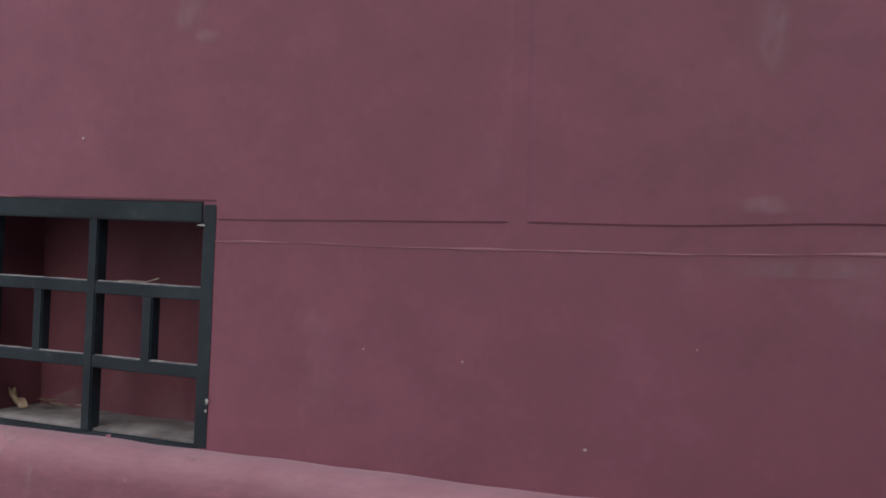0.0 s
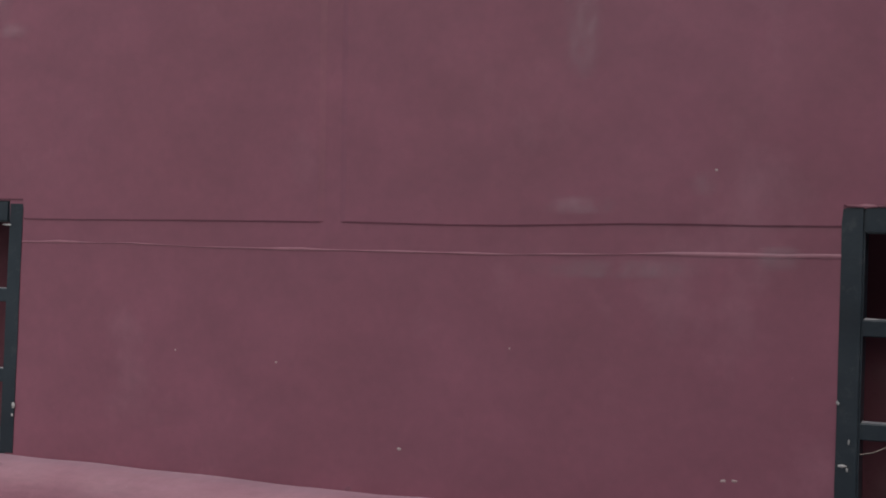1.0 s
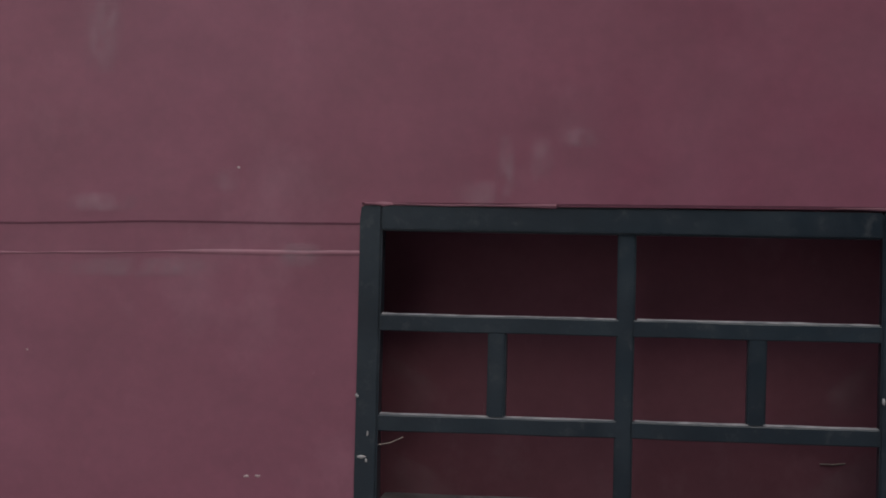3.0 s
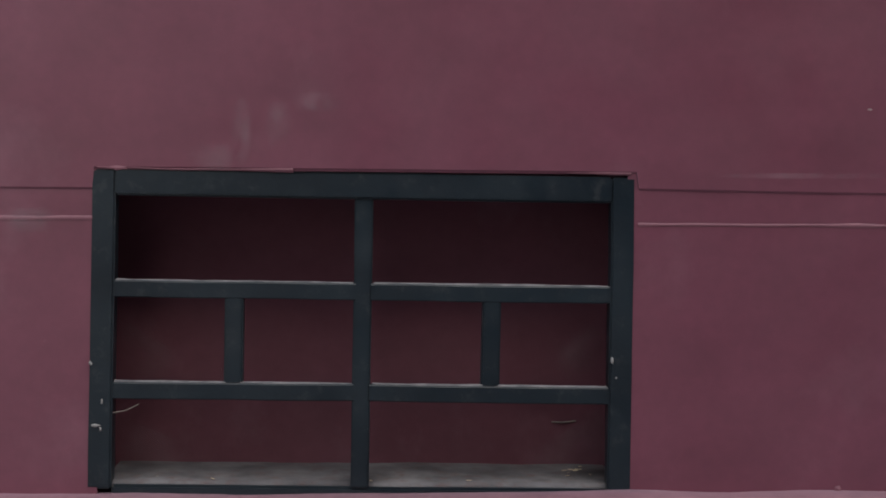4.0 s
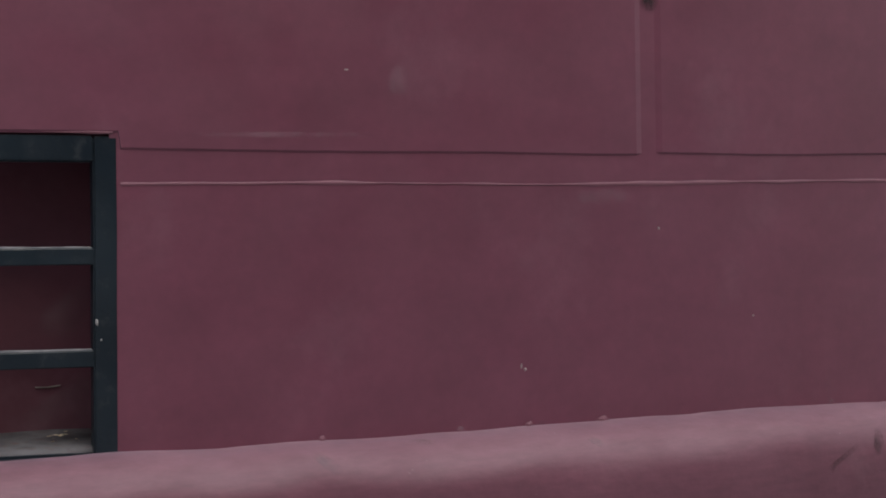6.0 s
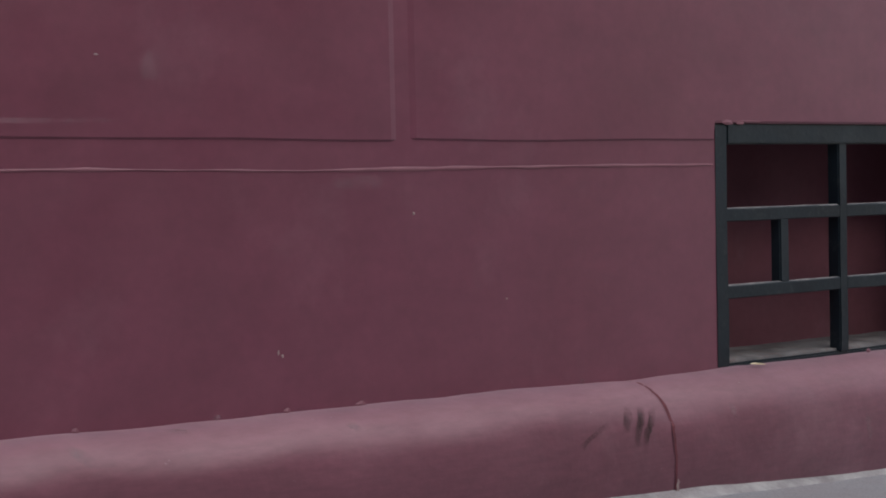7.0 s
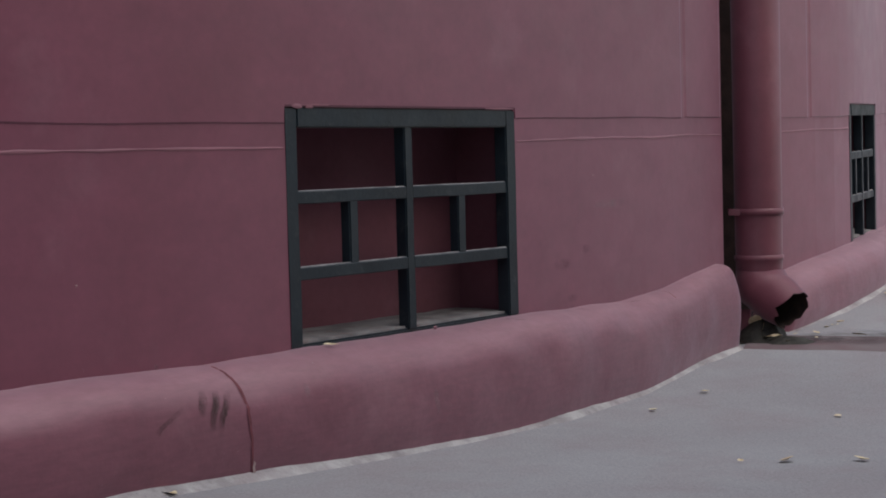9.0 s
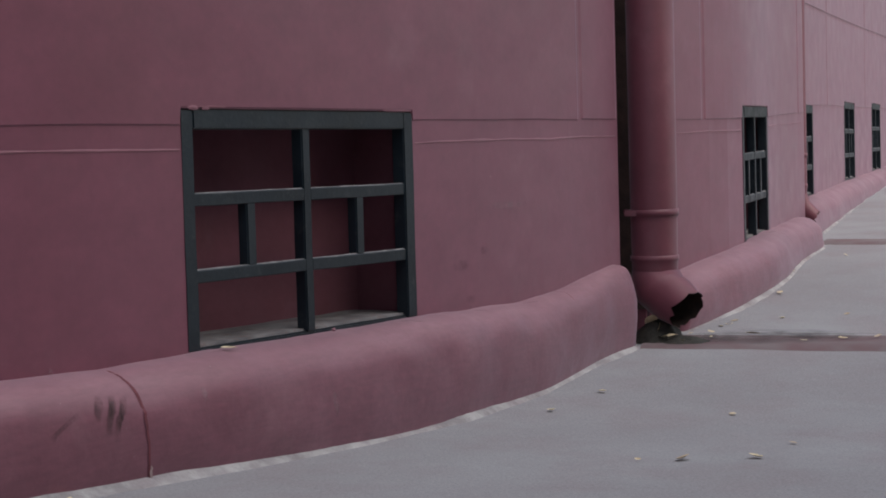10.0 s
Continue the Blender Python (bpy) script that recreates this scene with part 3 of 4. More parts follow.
for i, (f, xa, xb, z0, z1) in enumerate(WINDOWS):
    near = i < 3
    text = "dark green-blue welded steel grille over a basement window niche" if near else "far steel window grille in the receding maroon wall"
    g = grille(f, xa, xb, z0, z1, text, near, i, LEANS[i], 0.012 if i == 1 else 0.0)
    GRILLES.append(g)
    sill(g[1], g[2], g[3], near, "dusty grey cement sill inside the window niche", (0.8, 0.6, 0.1, 0.5, 0.5, 0.5, 0.5)[i])


# ---------------------------------------------------------------- downpipes
def tube(rings, mat, name, parent, label="", seg=28, ragged=0.0, closed=False):
    """A skin through rings of (centre, axis, radius)."""
    verts, faces = [], []
    for q, (c, axis, r) in enumerate(rings):
        z = axis.normalized()
        x = z.cross(Vector((0.3, 1, 0.1))).normalized()
        y = z.cross(x)
        for s in range(seg):
            a = 2 * math.pi * s / seg
            p = c + (x * math.cos(a) + y * math.sin(a)) * r
            if ragged and q == len(rings) - 1:
                p += z * ragged * noise.noise(Vector((math.cos(a) * 2.2, math.sin(a) * 2.2, 4)))
            verts.append(p)
    for q in range(len(rings) - 1):
        for s in range(seg):
            a, b = q * seg + s, q * seg + (s + 1) % seg
            faces.append([a, b, b + seg, a + seg])
    return hang(name, mesh_of(name, verts, faces, mat, True), parent, label)


def downpipe(base, out, r, floor, top, label, detail, lift=0.0):
    ob = empty("downpipe", Matrix.Translation((base.x, base.y, floor)))
    tagged(ob, label, "downpipe")
    o = lambda x, z: Vector((0, 0, z - floor + lift)) + out * x * (r / 0.094)
    up = Vector((0, 0, -1))
    bend = (out * 0.86 + up * 0.50).normalized()
    tube([(o(0, top), up, r), (o(0, 1.9), up, r), (o(0, 1.895), up, r * 1.03), (o(0, 0.55), up, r), (o(0, 0.365), up, r * 0.985)], PIPE_PAINT, "pipe", ob)
    tube([(o(0, 0.372), up, r * 0.98), (o(0, 0.368), up, r * 1.04), (o(0, 0.352), up, r * 1.04), (o(0, 0.348), up, r * 0.99), (o(0, 0.30), up, r * 0.97)], PIPE_PAINT, "lower_sleeve", ob)
    # mouth piece: a short sheet elbow, its lip torn
    mouth = o(0.170, 0.160)
    rings = [(o(0.0, 0.31), up, r * 0.99), (o(0.004, 0.285), (up * 0.95 + out * 0.3), r * 1.06), (o(0.03, 0.232), (up + out * 0.75), r * 1.10), (o(0.09, 0.200), bend, r * 1.06), (mouth, bend, r * 0.89)]
    tube(rings, PIPE_PAINT, "spout", ob, "torn sheet-metal spout", ragged=0.045)
    inner = [(c, a, q * 0.955) for c, a, q in rings]
    tube(inner, INSIDE, "spout_lining", ob, "near-black inside of the spout", ragged=0.045)
    # clamp with its ears and bolt
    tube([(o(0, 0.556), up, r * 1.0), (o(0, 0.556), up, r * 1.065), (o(0, 0.530), up, r * 1.065), (o(0, 0.530), up, r * 1.0)], PIPE_PAINT, "clamp", ob)
    if detail:
        ear = box(-0.012, 0.012, -0.02, 0.03, -0.013, 0.013, bevel=0.003)
        along = Vector((-out.y, out.x, 0))
        bmesh.ops.transform(ear, matrix=Matrix.Translation(o(-0.02, 0.543) - along * (-(r + 0.008))), verts=ear.verts)
        part("clamp_ear", ear, PIPE_PAINT, ob)
        ear = box(-0.012, 0.012, -0.02, 0.03, -0.013, 0.013, bevel=0.003)
        bmesh.ops.transform(ear, matrix=Matrix.Translation(o(-0.02, 0.543) - along * (r + 0.008)), verts=ear.verts)
        part("clamp_ear", ear, PIPE_PAINT, ob)
        pin = box(-0.01, 0.01, -0.07, 0.0, -0.01, 0.01, bevel=0.002)
        bmesh.ops.transform(pin, matrix=Matrix.Translation(o(-r - 0.0, 0.543)) @ Matrix.Rotation(math.atan2(out.y, out.x) - math.pi / 2, 4, "Z"), verts=pin.verts)
        part("wall_bracket", pin, PIPE_PAINT, ob)
    return ob


n_pipe, _ = side(FRONT, 6.45)
mouth_way = (n_pipe * 0.8 + Vector((-0.45, -0.05, 0))).normalized()
downpipe(Vector((6.617, 0.676, 0)), mouth_way, 0.094, ground_z(6.6), 5.1, "maroon painted sheet-metal downpipe with a torn spout", True)
n_far, _ = side(REAR, 10.1)
downpipe(Vector((10.135, 0.166, 0)), n_far, 0.055, ground_z(10.2), 4.9, "second maroon downpipe in the corner of the set-back wall", False, 0.19)

# ---------------------------------------------------------------- drain across the pavement
def drain(a, b, half, label):
    verts, faces = [], []
    n = 40
    a, b = Vector(a), Vector(b)
    along = (b - a).normalized()
    across = Vector((-along.y, along.x, 0))
    for i in range(n + 1):
        p = a + (b - a) * i / n
        w = half + 0.02 * noise.noise(Vector((i * 0.4, 1, 0)))
        for s, dz in ((-1, -0.010), (-0.8, 0.006), (0.8, 0.006), (1, -0.010)):
            q = p + across * w * s + across * 0.008 * noise.noise(Vector((i * 0.7, s, 5)))
            verts.append((q.x, q.y, ground_z(q.x) + dz + 0.003))
    for i in range(n):
        for k in range(3):
            q = i * 4 + k
            faces.append([q, q + 4, q + 5, q + 1])
    return tagged(new("drain_strip", mesh_of("drain_strip", verts, faces, DRAIN, True)), label, "drain", kind="structure")


drain((6.62, 0.70, 0), (6.30, -3.6, 0), 0.25, "dark reddish drain strip across the asphalt")
drain((10.15, 0.02, 0), (10.05, -0.62, 0), 0.16, "short dark drain strip below the second downpipe")


def silt_bank(x, y, rx, ry, tall, seed):
    """A low, uneven heap of dark wet silt."""
    verts, faces, n = [], [], 26
    rings = ((1.0, -0.01), (0.82, 0.3), (0.55, 0.75), (0.25, 1.0))
    for q, z in rings:
        for i in range(n):
            a = 2 * math.pi * i / n
            k = q * (1 + 0.28 * noise.noise(Vector((math.cos(a) * 1.6, math.sin(a) * 1.6, seed))))
            px, py = x + math.cos(a) * rx * k, y + math.sin(a) * ry * k
            lump = 0.35 * noise.noise(Vector((px * 17, py * 17, seed)))
            verts.append((px, py, ground_z(px) + 0.008 + tall * (z + (lump if z > 0 else 0))))
    verts.append((x, y, ground_z(x) + 0.008 + tall))
    for q in range(len(rings) - 1):
        for i in range(n):
            a, b = q * n + i, q * n + (i + 1) % n
            faces.append([a, b, b + n, a + n])
    faces += [[3 * n + i, 3 * n + (i + 1) % n, 4 * n] for i in range(n)]
    return tagged(new("wet_silt", mesh_of("wet_silt", verts, faces, MUD_SHADE, True)), "dark wet silt and leaf mould under the spout", "silt", kind="stuff")


# this first bank's near-black also stands in for shade behind the spout
silt_bank(6.60, 0.665, 0.13, 0.10, 0.085, 2.0)
silt_bank(6.53, 0.56, 0.11, 0.10, 0.022, 7.0)


# ---------------------------------------------------------------- unseen wall added for shade
def shade_wall():
    """An unseen plain wall added behind the camera to block sky and shade the bowed wall."""
    bm = box(-1.2, 9.4, -0.5, 0.0, -0.3, 7.6, bevel=0.02)
    ob = part("blocker_wall", bm, plain("grey-brown render", (0.13, 0.12, 0.11), (0.17, 0.155, 0.14), 0.9, 1.5), None)
    ob.matrix_world = Matrix.Translation((-1.9, -3.1, 0)) @ Matrix.Rotation(radians(-30), 4, "Z")
    return tagged(ob, "unseen grey-brown wall added behind the camera to shade the front", "wall", kind="structure")


shade_wall()


# ---------------------------------------------------------------- marks on wall and plinth
def on_roll(roll, x, z):
    """Where the plinth's surface has the height z: its count along the profile."""
    best = min(range(0, 121), key=lambda q: abs(roll.point(x, q / 10).z - z))
    return best / 10


def stroke(name, roll, path, width, mat, parent, lift=0.0025, steps=14, label=""):
    """A ribbon that lies on the plinth, along (x, k) points; it thins out at both ends."""
    verts, faces = [], []
    for i in range(steps + 1):
        t = i / steps * (len(path) - 1)
        a = min(int(t), len(path) - 2)
        u = t - a
        x = path[a][0] * (1 - u) + path[a + 1][0] * u
        k = path[a][1] * (1 - u) + path[a + 1][1] * u
        w = width * (0.35 + 0.65 * max(0.0, math.sin(math.pi * i / steps)) ** 0.5) * (1 + 0.4 * noise.noise(Vector((i * 0.8, x * 9, 0))))
        x += 0.004 * noise.noise(Vector((i * 0.6, x * 5, 7)))
        verts += [roll.point(x - w / 2, k, lift), roll.point(x + w / 2, k, lift)]
    for i in range(steps):
        q = i * 2
        faces.append([q, q + 2, q + 3, q + 1])
    return hang(name, mesh_of(name, verts, faces, mat), parent, label)


crack = [(3.757, 0.4), (3.762, 3.0), (3.772, 6.0), (3.776, 9.0), (3.782, 11.2)]
stroke("crack", roll_a, crack, 0.0075, CRACK, plinth_a, steps=26, label="dark red crack across the plinth")
for x0, z0, x1, z1 in ((3.504, 0.152, 3.604, 0.226), (3.657, 0.252, 3.637, 0.186), (3.698, 0.250, 3.666, 0.148), (3.736, 0.242, 3.688, 0.136)):
    stroke("scuff", roll_a, [(x0, on_roll(roll_a, x0, z0)), (x1, on_roll(roll_a, x1, z1))], 0.024, TYRE, plinth_a, label="black rubber scuff")
for x, k0, k1 in ((5.86, 1.0, 5), (8.75, 1, 9)):
    stroke("hairline", roll_a if x < 6.4 else roll_b, [(x, k0), (x + 0.02, (k0 + k1) / 2), (x + 0.01, k1)], 0.0035, CRACK, plinth_a if x < 6.4 else plinth_b, lift=0.0015, steps=18)

# scraped patches where the plaster shows through the paint
for x0, k0, x1, k1, w in ((-1.19, 2.2, -1.10, 5.0, 0.06), (-1.13, 5.2, -1.15, 7.5, 0.03), (-1.03, 6.0, -1.02, 10.0, 0.016), (-0.62, 3.0, -0.57, 4.0, 0.05), (2.42, 3.5, 2.46, 6.0, 0.035),
                          (2.62, 2.0, 2.66, 3.4, 0.04), (2.97, 4.0, 3.0, 5.5, 0.03), (3.96, 6.5, 3.965, 8.6, 0.018), (4.42, 9.2, 4.43, 10.2, 0.02),
                          (4.86, 1.2, 4.95, 3.2, 0.03), (5.28, 1.5, 5.33, 3.0, 0.03), (5.60, 2.0, 5.68, 2.8, 0.04), (8.62, 1.0, 8.74, 2.6, 0.05)):
    own = roll_a if x0 < 6.4 else roll_b
    stroke("scrape", own, [(x0, k0), (x1, k1)], w, SCRAPE, plinth_a if x0 < 6.4 else plinth_b, lift=0.003, steps=10, label="pale scraped patch")


def blot(f, x, z, w, h, out, mat, parent, name="chip", seed=0, label=""):
    """A small flake of plaster or lime, uneven in outline, that sits on a wall."""
    r = random.Random(seed)
    n = 11
    way = side(f, x)[1]
    normal = side(f, x)[0]
    c = at(f, x, out, z)
    rim = []
    for i in range(n):
        a = 2 * math.pi * i / n
        q = r.uniform(0.6, 1.1)
        rim.append(c + way * (math.cos(a) * w / 2 * q) + Vector((0, 0, math.sin(a) * h / 2 * q)))
    verts = rim + [c + normal * min(w, h) * 0.18]
    faces = [[i, (i + 1) % n, n] for i in range(n)]
    return hang(name, mesh_of(name, verts, faces, mat), parent, label)


for i, (x, z, w, h) in enumerate(((0.325, 0.427, 0.012, 0.009), (0.955, 0.404, 0.014, 0.008), (0.975, 0.405, 0.013, 0.008), (3.189, 0.731, 0.009, 0.009), (2.872, 0.437, 0.006, 0.016),
                                  (2.88, 0.428, 0.008, 0.008), (0.05, 0.61, 0.008, 0.006), (0.55, 0.66, 0.007, 0.007), (-0.19, 0.63, 0.006, 0.006), (5.45, 0.72, 0.008, 0.006), (3.42, 0.52, 0.007, 0.007))):
    blot(FRONT, x, z, w, h, 0.0005, CHIP, wall_front, seed=i)
for i, (x, z, w, h) in enumerate(((-0.997, 1.176, 0.010, 0.010), (0.94, 1.04, 0.008, 0.006), (2.52, 1.08, 0.012, 0.006))):
    blot(FRONT, x, z, w, h, 0.0095, CHIP, wall_front, seed=40 + i)
for i, (x, z, w, h) in enumerate(((4.085, 0.942, 0.05, 0.013), (4.13, 0.940, 0.04, 0.009), (1.20, 0.964, 0.05, 0.009))):
    blot(FRONT, x, z, w, h, 0.004, LINE_PAINT, wall_front, name="paint_blot", seed=80 + i, label="pale plaster smear over the grille")
for i, (x, w) in enumerate(((2.74, 0.030), (2.885, 0.022), (2.915, 0.028), (3.05, 0.034), (3.40, 0.018), (2.46, 0.02), (0.22, 0.03), (-0.9, 0.025), (3.62, 0.02), (4.6, 0.02), (5.3, 0.018))):
    blot(FRONT, x, LEDGE(x) + 0.004, w, 0.016, 0.004, LINE_PAINT if i % 2 else CHALK, wall_front, name="paint_blot", seed=60 + i)


def film(f, x, z, w, h, out, mat, parent, label=""):
    """A faint rubbed or sooty film on the wall."""
    n = max(3, int(w / 0.04))
    verts, faces = [], []
    for i in range(n + 1):
        xx = x - w / 2 + w * i / n
        verts += [at(f, xx, out, z - h / 2), at(f, xx, out, z + h / 2)]
    for i in range(n):
        q = i * 2
        faces.append([q, q + 2, q + 3, q + 1])
    return hang("smudge", mesh_of("smudge", verts, faces, mat), parent, label)


for x, z, w, h in ((0.69, 1.38, 0.09, 0.28), (0.69, 0.970, 0.16, 0.04), (0.92, 1.012, 0.06, 0.05), (1.54, 1.096, 0.09, 0.04), (1.412, 1.04, 0.04, 0.12), (1.475, 1.05, 0.05, 0.09), (1.37, 0.985, 0.12, 0.05),
                   (-0.62, 1.43, 0.10, 0.04), (-0.67, 1.51, 0.13, 0.13), (2.40, 0.945, 0.4, 0.012), (2.62, 1.06, 0.05, 0.06)):
    film(FRONT, x, z, w, h, 0.0125, CHALK, wall_front)
for x, z, w, h in ((3.06, 0.805, 0.14, 0.035), (0.75, 0.835, 0.4, 0.04), (5.55, 0.62, 0.3, 0.03), (1.05, 0.86, 0.1, 0.05)):
    film(FRONT, x, z, w, h, 0.0028, CHALK, wall_front)
for x, z, w, h in ((3.172, 1.25, 0.05, 0.05),):
    film(FRONT, x, z, w, h, 0.0028, SOOT, wall_front)
for x, z, w, h in ((5.253, 0.434, 0.11, 0.035), (5.305, 0.318, 0.07, 0.025), (5.394, 0.475, 0.06, 0.03)):
    film(FRONT, x, z, w, h, 0.0028, GRIME, wall_front)


# ---------------------------------------------------------------- fallen leaves
def leaf_mesh(seed, mat):
    r = random.Random(seed)
    n = 6
    verts, faces = [], []
    curl, fold = r.uniform(0.1, 0.5), r.uniform(0.05, 0.3)
    for i in range(n + 1):
        t = i / n
        w = 0.32 * math.sin(math.pi * t ** 0.8) * r.uniform(0.85, 1.1) + 0.01
        x = t - 0.5
        z = curl * (x * x) * 0.9
        verts += [(x, -w, z + fold * w), (x, 0, z), (x, w * r.uniform(0.8, 1.1), z + fold * w * r.uniform(0.6, 1.3))]
    for i in range(n):
        for k in range(2):
            a = i * 3 + k
            faces.append([a, a + 3, a + 4, a + 1])
    return mesh_of("fallen_leaf", verts, faces, mat, True)


LEAVES = [leaf_mesh(i, LEAF if i % 3 else DRY) for i in range(6)]


def leaf(x, y, z, size, seed, label="small dry yellow leaf lying on the asphalt"):
    r = random.Random(seed)
    ob = new("fallen_leaf", LEAVES[seed % len(LEAVES)])
    ob.matrix_world = Matrix.Translation((x, y, z + 0.004)) @ Euler((r.uniform(-0.2, 0.35), r.uniform(-0.12, 0.12), r.uniform(0, 6.28))).to_matrix().to_4x4() @ Matrix.Scale(size, 4)
    return tagged(ob, label, "leaf", group="fallen leaves")


for i, (x, y, size) in enumerate(((4.28, 0.376, 0.056), (6.80, 0.300, 0.065), (6.52, 0.504, 0.03), (6.64, 0.60, 0.05), (6.50, 0.096, 0.04), (6.58, -0.055, 0.04), (6.64, -0.19, 0.05), (5.53, 0.753, 0.04),
                                  (5.18, 0.872, 0.04), (4.90, 1.166, 0.045), (5.14, 0.293, 0.035), (7.32, 0.196, 0.04), (8.57, 0.182, 0.05), (3.47, 1.735, 0.065), (4.33, 0.189, 0.05), (7.40, -0.08, 0.03),
                                  (7.18, 0.42, 0.05), (7.12, 0.45, 0.04), (7.25, 0.40, 0.04), (7.9, 0.22, 0.05), (4.25, 0.49, 0.02), (4.6, 0.10, 0.03), (9.3, -0.1, 0.05), (6.95, 0.48, 0.04))):
    leaf(x, y, ground_z(x) + (0.012 if 6.3 < x < 6.95 else 0.003), size, i)
for i, (x, y, size) in enumerate(((6.50, 0.640, 0.05), (6.53, 0.60, 0.045), (6.49, 0.605, 0.04))):
    leaf(x, y, ground_z(x) + 0.026 + 0.004 * i, size, 50 + i, "dry yellow leaf caught behind the downpipe")
for i, (x, y, dz, size) in enumerate(((6.545, 0.690, 0.088, 0.075), (6.525, 0.655, 0.060, 0.05))):
    ob = leaf(x, y, ground_z(x) + dz, size, 55 + i, "dry yellow leaf caught behind the downpipe")
    ob.matrix_world = ob.matrix_world @ Euler((0.7, 0.4, 0)).to_matrix().to_4x4()
p = at(FRONT, 4.14, 0.045, LEDGE(4.14))
leaf(p.x, p.y, p.z + 0.001, 0.046, 61, "dry yellow leaf lying on the plinth")
for i, (lx, ly, size) in enumerate(((-0.22, -0.10, 0.06), (-0.14, -0.12, 0.05), (-0.30, -0.14, 0.07))):
    q = GRILLES[0][1] @ Vector((lx, ly, 0.05))
    leaf(q.x, q.y, q.z, size, 70 + i, "dry curled leaf on the dusty window sill")


# ---------------------------------------------------------------- chips on the steel, cracks in the asphalt
def steel_chip(g, x, z, w, h, seed):
    r = random.Random(seed)
    bm = bmesh.new()
    rim = [bm.verts.new((x + math.cos(a) * w / 2 * r.uniform(0.5, 1.1), 0.0125, z + math.sin(a) * h / 2 * r.uniform(0.5, 1.1))) for a in [6.283 * i / 8 for i in range(8)]]
    mid = bm.verts.new((x, 0.0145, z))
    for i in range(8):
        bm.faces.new((rim[i], mid, rim[(i + 1) % 8]))
    part("paint_chip", bm, BARE, g, "bare pale chip in the paint")


w2 = GRILLES[1][2]
for i, (x, z, w, h) in enumerate(((-w2 + 0.018, 0.128, 0.022, 0.008), (-w2 + 0.028, 0.120, 0.007, 0.012), (-w2 + 0.006, 0.252, 0.008, 0.012), (-w2 + 0.03, 0.176, 0.006, 0.016), (w2 - 0.044, 0.270, 0.008, 0.020), (w2 - 0.036, 0.235, 0.005, 0.006))):
    steel_chip(GRILLES[1][0], x, z, w, h, i)
w1 = GRILLES[0][2]
for i, (x, z, w, h) in enumerate(((w1 - 0.004, 0.125, 0.012, 0.02), (w1 - 0.006, 0.10, 0.010, 0.012), (w1 - 0.05, 0.585, 0.03, 0.006))):
    steel_chip(GRILLES[0][0], x, z, w, h, 20 + i)


def ground_line(points, width, mat, name, label, lift=0.004):
    verts, faces = [], []
    pts = []
    for (ax, ay), (bx, by) in zip(points, points[1:]):
        for i in range(16):
            pts.append(Vector((ax + (bx - ax) * i / 16, ay + (by - ay) * i / 16, 0)))
    for i, p in enumerate(pts[:-1]):
        d = (pts[i + 1] - p).normalized()
        n = Vector((-d.y, d.x, 0))
        p = p + n * 0.012 * noise.noise(Vector((i * 0.35, width * 90, 1)))
        w = width * (0.6 + 0.8 * abs(noise.noise(Vector((i * 0.5, 4, 2)))))
        for q in (p - n * w / 2, p + n * w / 2):
            verts.append((q.x, q.y, ground_z(q.x) + lift + 0.002))
    for i in range(len(pts) - 2):
        faces.append([i * 2, i * 2 + 2, i * 2 + 3, i * 2 + 1])
    return hang(name, mesh_of(name, verts, faces, mat), ground_ob, label)


ground_line([(6.80, 0.50), (6.82, 0.30), (6.79, -0.2), (6.69, -1.6)], 0.014, PATCH, "crack", "dark edge of the drain strip", 0.012)


# ---------------------------------------------------------------- paint lips and gaps over the grilles
for f, x0, x1 in ((FRONT, 1.165, 1.50), (FRONT, 1.97, 2.09), (FRONT, -1.33, -1.20), (FRONT, -0.76, -0.60), (FRONT, 4.045, 4.20), (FRONT, 4.86, 5.0)):
    ridge(f, x0, x1, lambda x: head(f, x, 0.03) + 0.003, wall_front, 0.0055, 0.007, x0 * 3, LINE_PAINT, "pale paint lip over the grille")


def damp(x, y, rx, ry, seed):
    """A damp, silted patch on the asphalt."""
    r = random.Random(seed)
    n = 22
    rim = [(x + math.cos(6.283 * i / n) * rx * r.uniform(0.7, 1.15), y + math.sin(6.283 * i / n) * ry * r.uniform(0.7, 1.15)) for i in range(n)]
    verts = [(a, b, ground_z(a) + 0.0165) for a, b in rim] + [(x, y, ground_z(x) + 0.018)]
    return hang("damp_patch", mesh_of("damp_patch", verts, [[i, (i + 1) % n, n] for i in range(n)], SILT), ground_ob, "dark damp silt under the spout")


damp(6.58, 0.56, 0.26, 0.20, 3)
damp(6.70, 0.25, 0.30, 0.35, 5)
r = random.Random(21)
for i in range(7):
    a, q = r.uniform(0, 6.28), r.uniform(0.05, 0.2)
    leaf(6.55 + math.cos(a) * q, 0.55 + math.sin(a) * q * 0.8, ground_z(6.55) + 0.016, r.uniform(0.015, 0.03), 90 + i, "crumpled leaf scrap in the silt under the spout")


# ---------------------------------------------------------------- leaf clump and straws in the niches
for i, (lx, ly, lz, size, rx, ry) in enumerate(((-0.42, -0.10, 0.056, 0.085, 1.0, 0.6), (-0.448, -0.12, 0.050, 0.095, 0.9, -0.7), (-0.385, -0.11, 0.042, 0.06, 0.7, 0.4))):
    ob = new("fallen_leaf", LEAVES[(0, 2, 3)[i]])
    ob.matrix_world = GRILLES[0][1] @ Matrix.Translation((lx, ly, lz)) @ Euler((rx, ry, 0.5 * i)).to_matrix().to_4x4() @ Matrix.Scale(size, 4)
    tagged(ob, "large dry curled leaf leaning on the dusty sill", "leaf", group="fallen leaves")


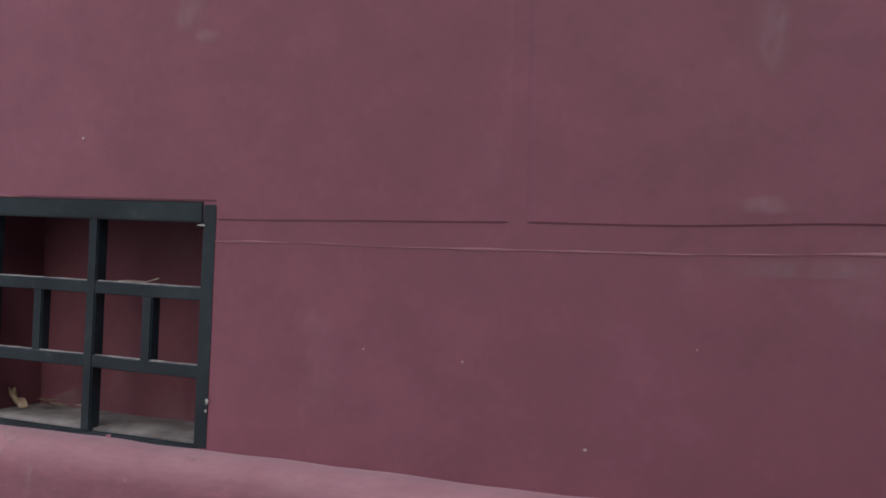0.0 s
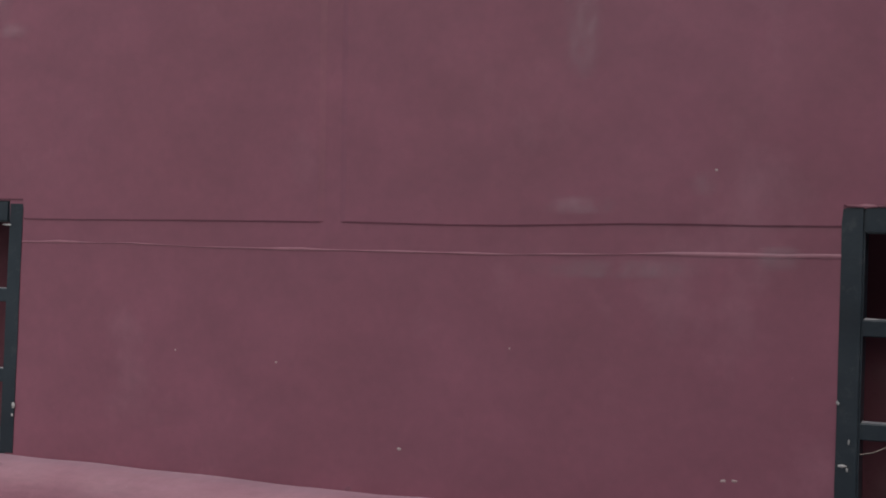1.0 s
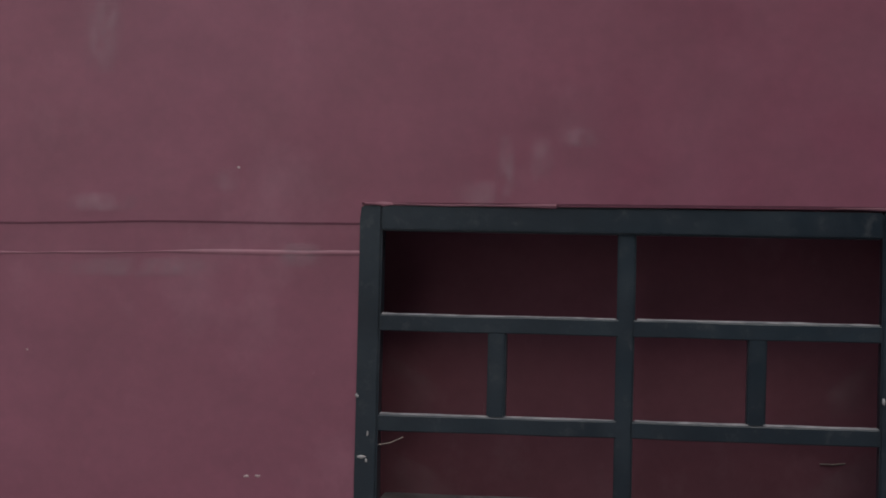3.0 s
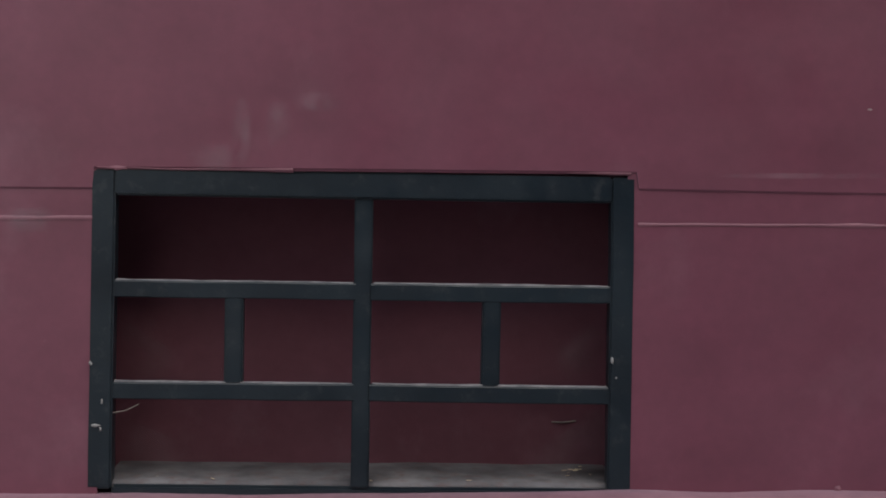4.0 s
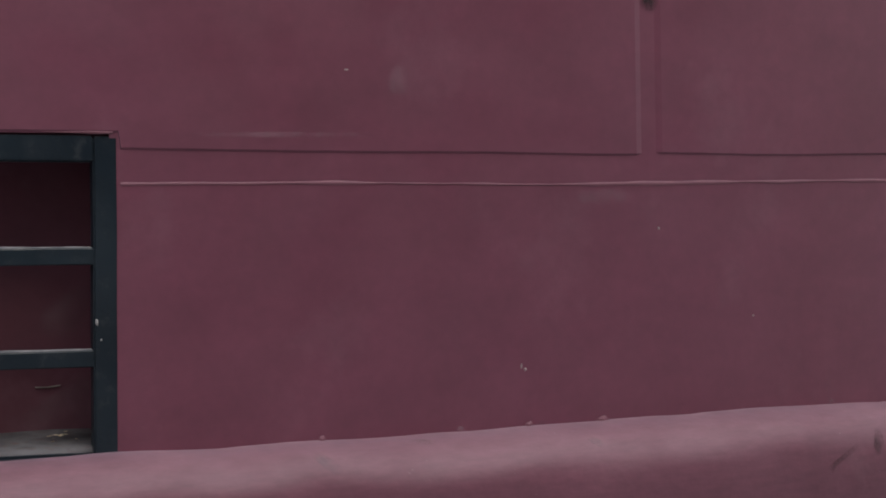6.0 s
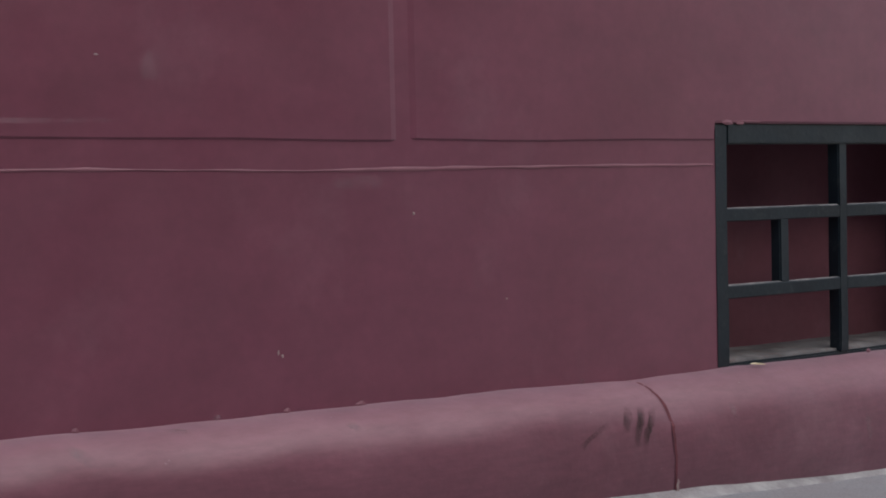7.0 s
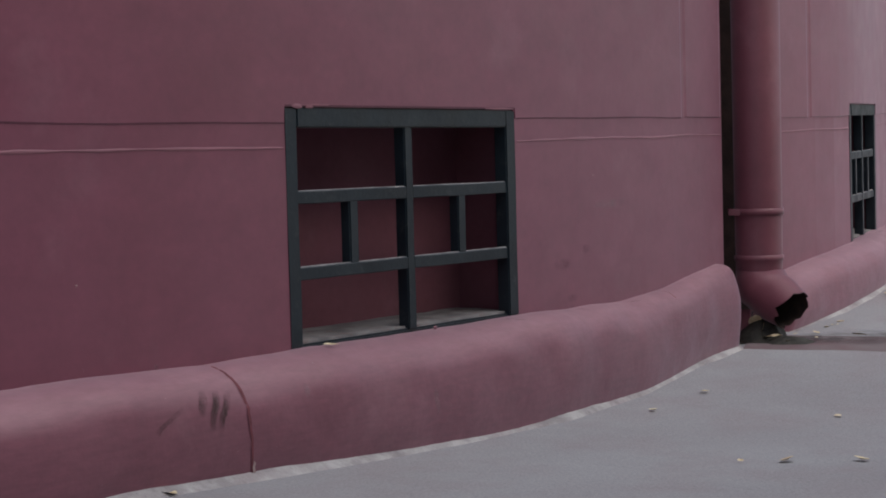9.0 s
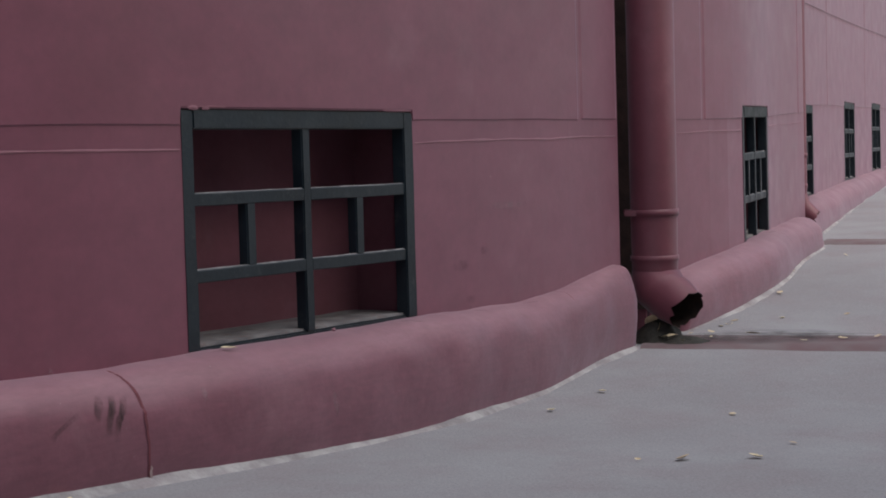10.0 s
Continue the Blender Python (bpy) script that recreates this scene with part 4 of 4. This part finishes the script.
def straw(g, points, radius, label):
    verts, faces = [], []
    for i, p in enumerate(points):
        for k in range(5):
            a = 6.283 * k / 5
            verts.append(g[1] @ (Vector(p) + Vector((0, math.cos(a), math.sin(a))) * radius))
    for i in range(len(points) - 1):
        for k in range(5):
            a, b = i * 5 + k, i * 5 + (k + 1) % 5
            faces.append([a, a + 5, b + 5, b])
    return tagged(new("straw", mesh_of("straw", verts, faces, STRAW, True)), label, "straw", group="straws on the grilles")


g0, g1, g2 = GRILLES[:3]
z_top = g0[3] * 0.630 + 0.017
straw(g0, [(0.10, -0.005, z_top + 0.002), (0.16, -0.008, z_top + 0.004), (0.20, -0.004, z_top + 0.003), (0.25, -0.002, z_top + 0.016)], 0.0018, "thin dry straw lying on the grille bar")
z_low = g1[3] * 0.312 + 0.017
straw(g1, [(-0.285, -0.004, z_low), (-0.284, -0.004, z_low + 0.03)], 0.0013, "thin dry straw standing on the grille bar")
straw(g1, [(-w2 + 0.05, 0.004, 0.155), (-w2 + 0.075, 0.002, 0.160), (-w2 + 0.10, -0.004, 0.172)], 0.0011, "dry straw caught behind the grille rail")
straw(g1, [(0.405, -DEEP + 0.012, 0.119), (0.43, -DEEP + 0.011, 0.118), (0.458, -DEEP + 0.010, 0.121)], 0.0018, "short pale splinter stuck to the niche wall")
stroke("chip", roll_a, [(3.786, 10.7), (3.788, 11.2)], 0.008, CHIP, plinth_a, lift=0.004, steps=5, label="pale chip at the crack's foot")


def cobweb(g, corner, wide, tall, depth, seed):
    """A sagging, dust-laden web between a bar and the niche, thicker at its corner."""
    x0, z0 = corner
    n = 7
    verts, faces = [], []
    for i in range(n):
        for k in range(n):
            u, v = i / (n - 1), k / (n - 1)
            x, z = x0 + wide * u, z0 + tall * v * (1 - 0.55 * u)
            y = -0.04 - depth * (1 - u) * (1 - v) + 0.008 * noise.noise(Vector((u * 4, v * 4, seed)))
            verts.append(g[1] @ Vector((x, y, z)))
    for i in range(n - 1):
        for k in range(n - 1):
            a = i * n + k
            faces.append([a, a + n, a + n + 1, a + 1])
    return tagged(new("cobweb", mesh_of("cobweb", verts, faces, WEB, True)), "thin dusty cobweb in the corner of the window niche", "cobweb", group="cobwebs in the niches")


for g, corner, wide, tall, depth, seed in ((g1, (-w2 + 0.05, 0.02), 0.16, 0.13, 0.10, 1), (g1, (-w2 + 0.05, 0.215), 0.12, 0.13, 0.10, 2), (g1, (w2 - 0.05, 0.02), -0.13, 0.15, 0.12, 3),
                                           (g1, (w2 - 0.05, 0.22), -0.10, 0.14, 0.12, 4), (g0, (g0[2] - 0.05, 0.03), -0.22, 0.14, 0.10, 5), (g0, (-0.02, 0.02), -0.18, 0.12, 0.10, 6)):
    cobweb(g, corner, wide, tall, depth, seed)

r = random.Random(33)
for i in range(9):
    q = g1[1] @ Vector((w2 - 0.06 - abs(r.gauss(0, 0.05)), -0.02 - r.random() * 0.12, 0.020 + 0.012 * r.random()))
    leaf(q.x, q.y, q.z, r.uniform(0.008, 0.018), 120 + i, "crumbled leaf scrap in the corner of the dusty sill")
for i, (lx, ly) in enumerate(((-0.30, -0.03), (-0.12, -0.05), (0.02, -0.016), (-0.41, -0.05), (0.22, -0.02))):
    q = g1[1] @ Vector((lx, ly, 0.015))
    leaf(q.x, q.y, q.z, 0.014, 140 + i, "tiny pale leaf scrap on the dusty sill")
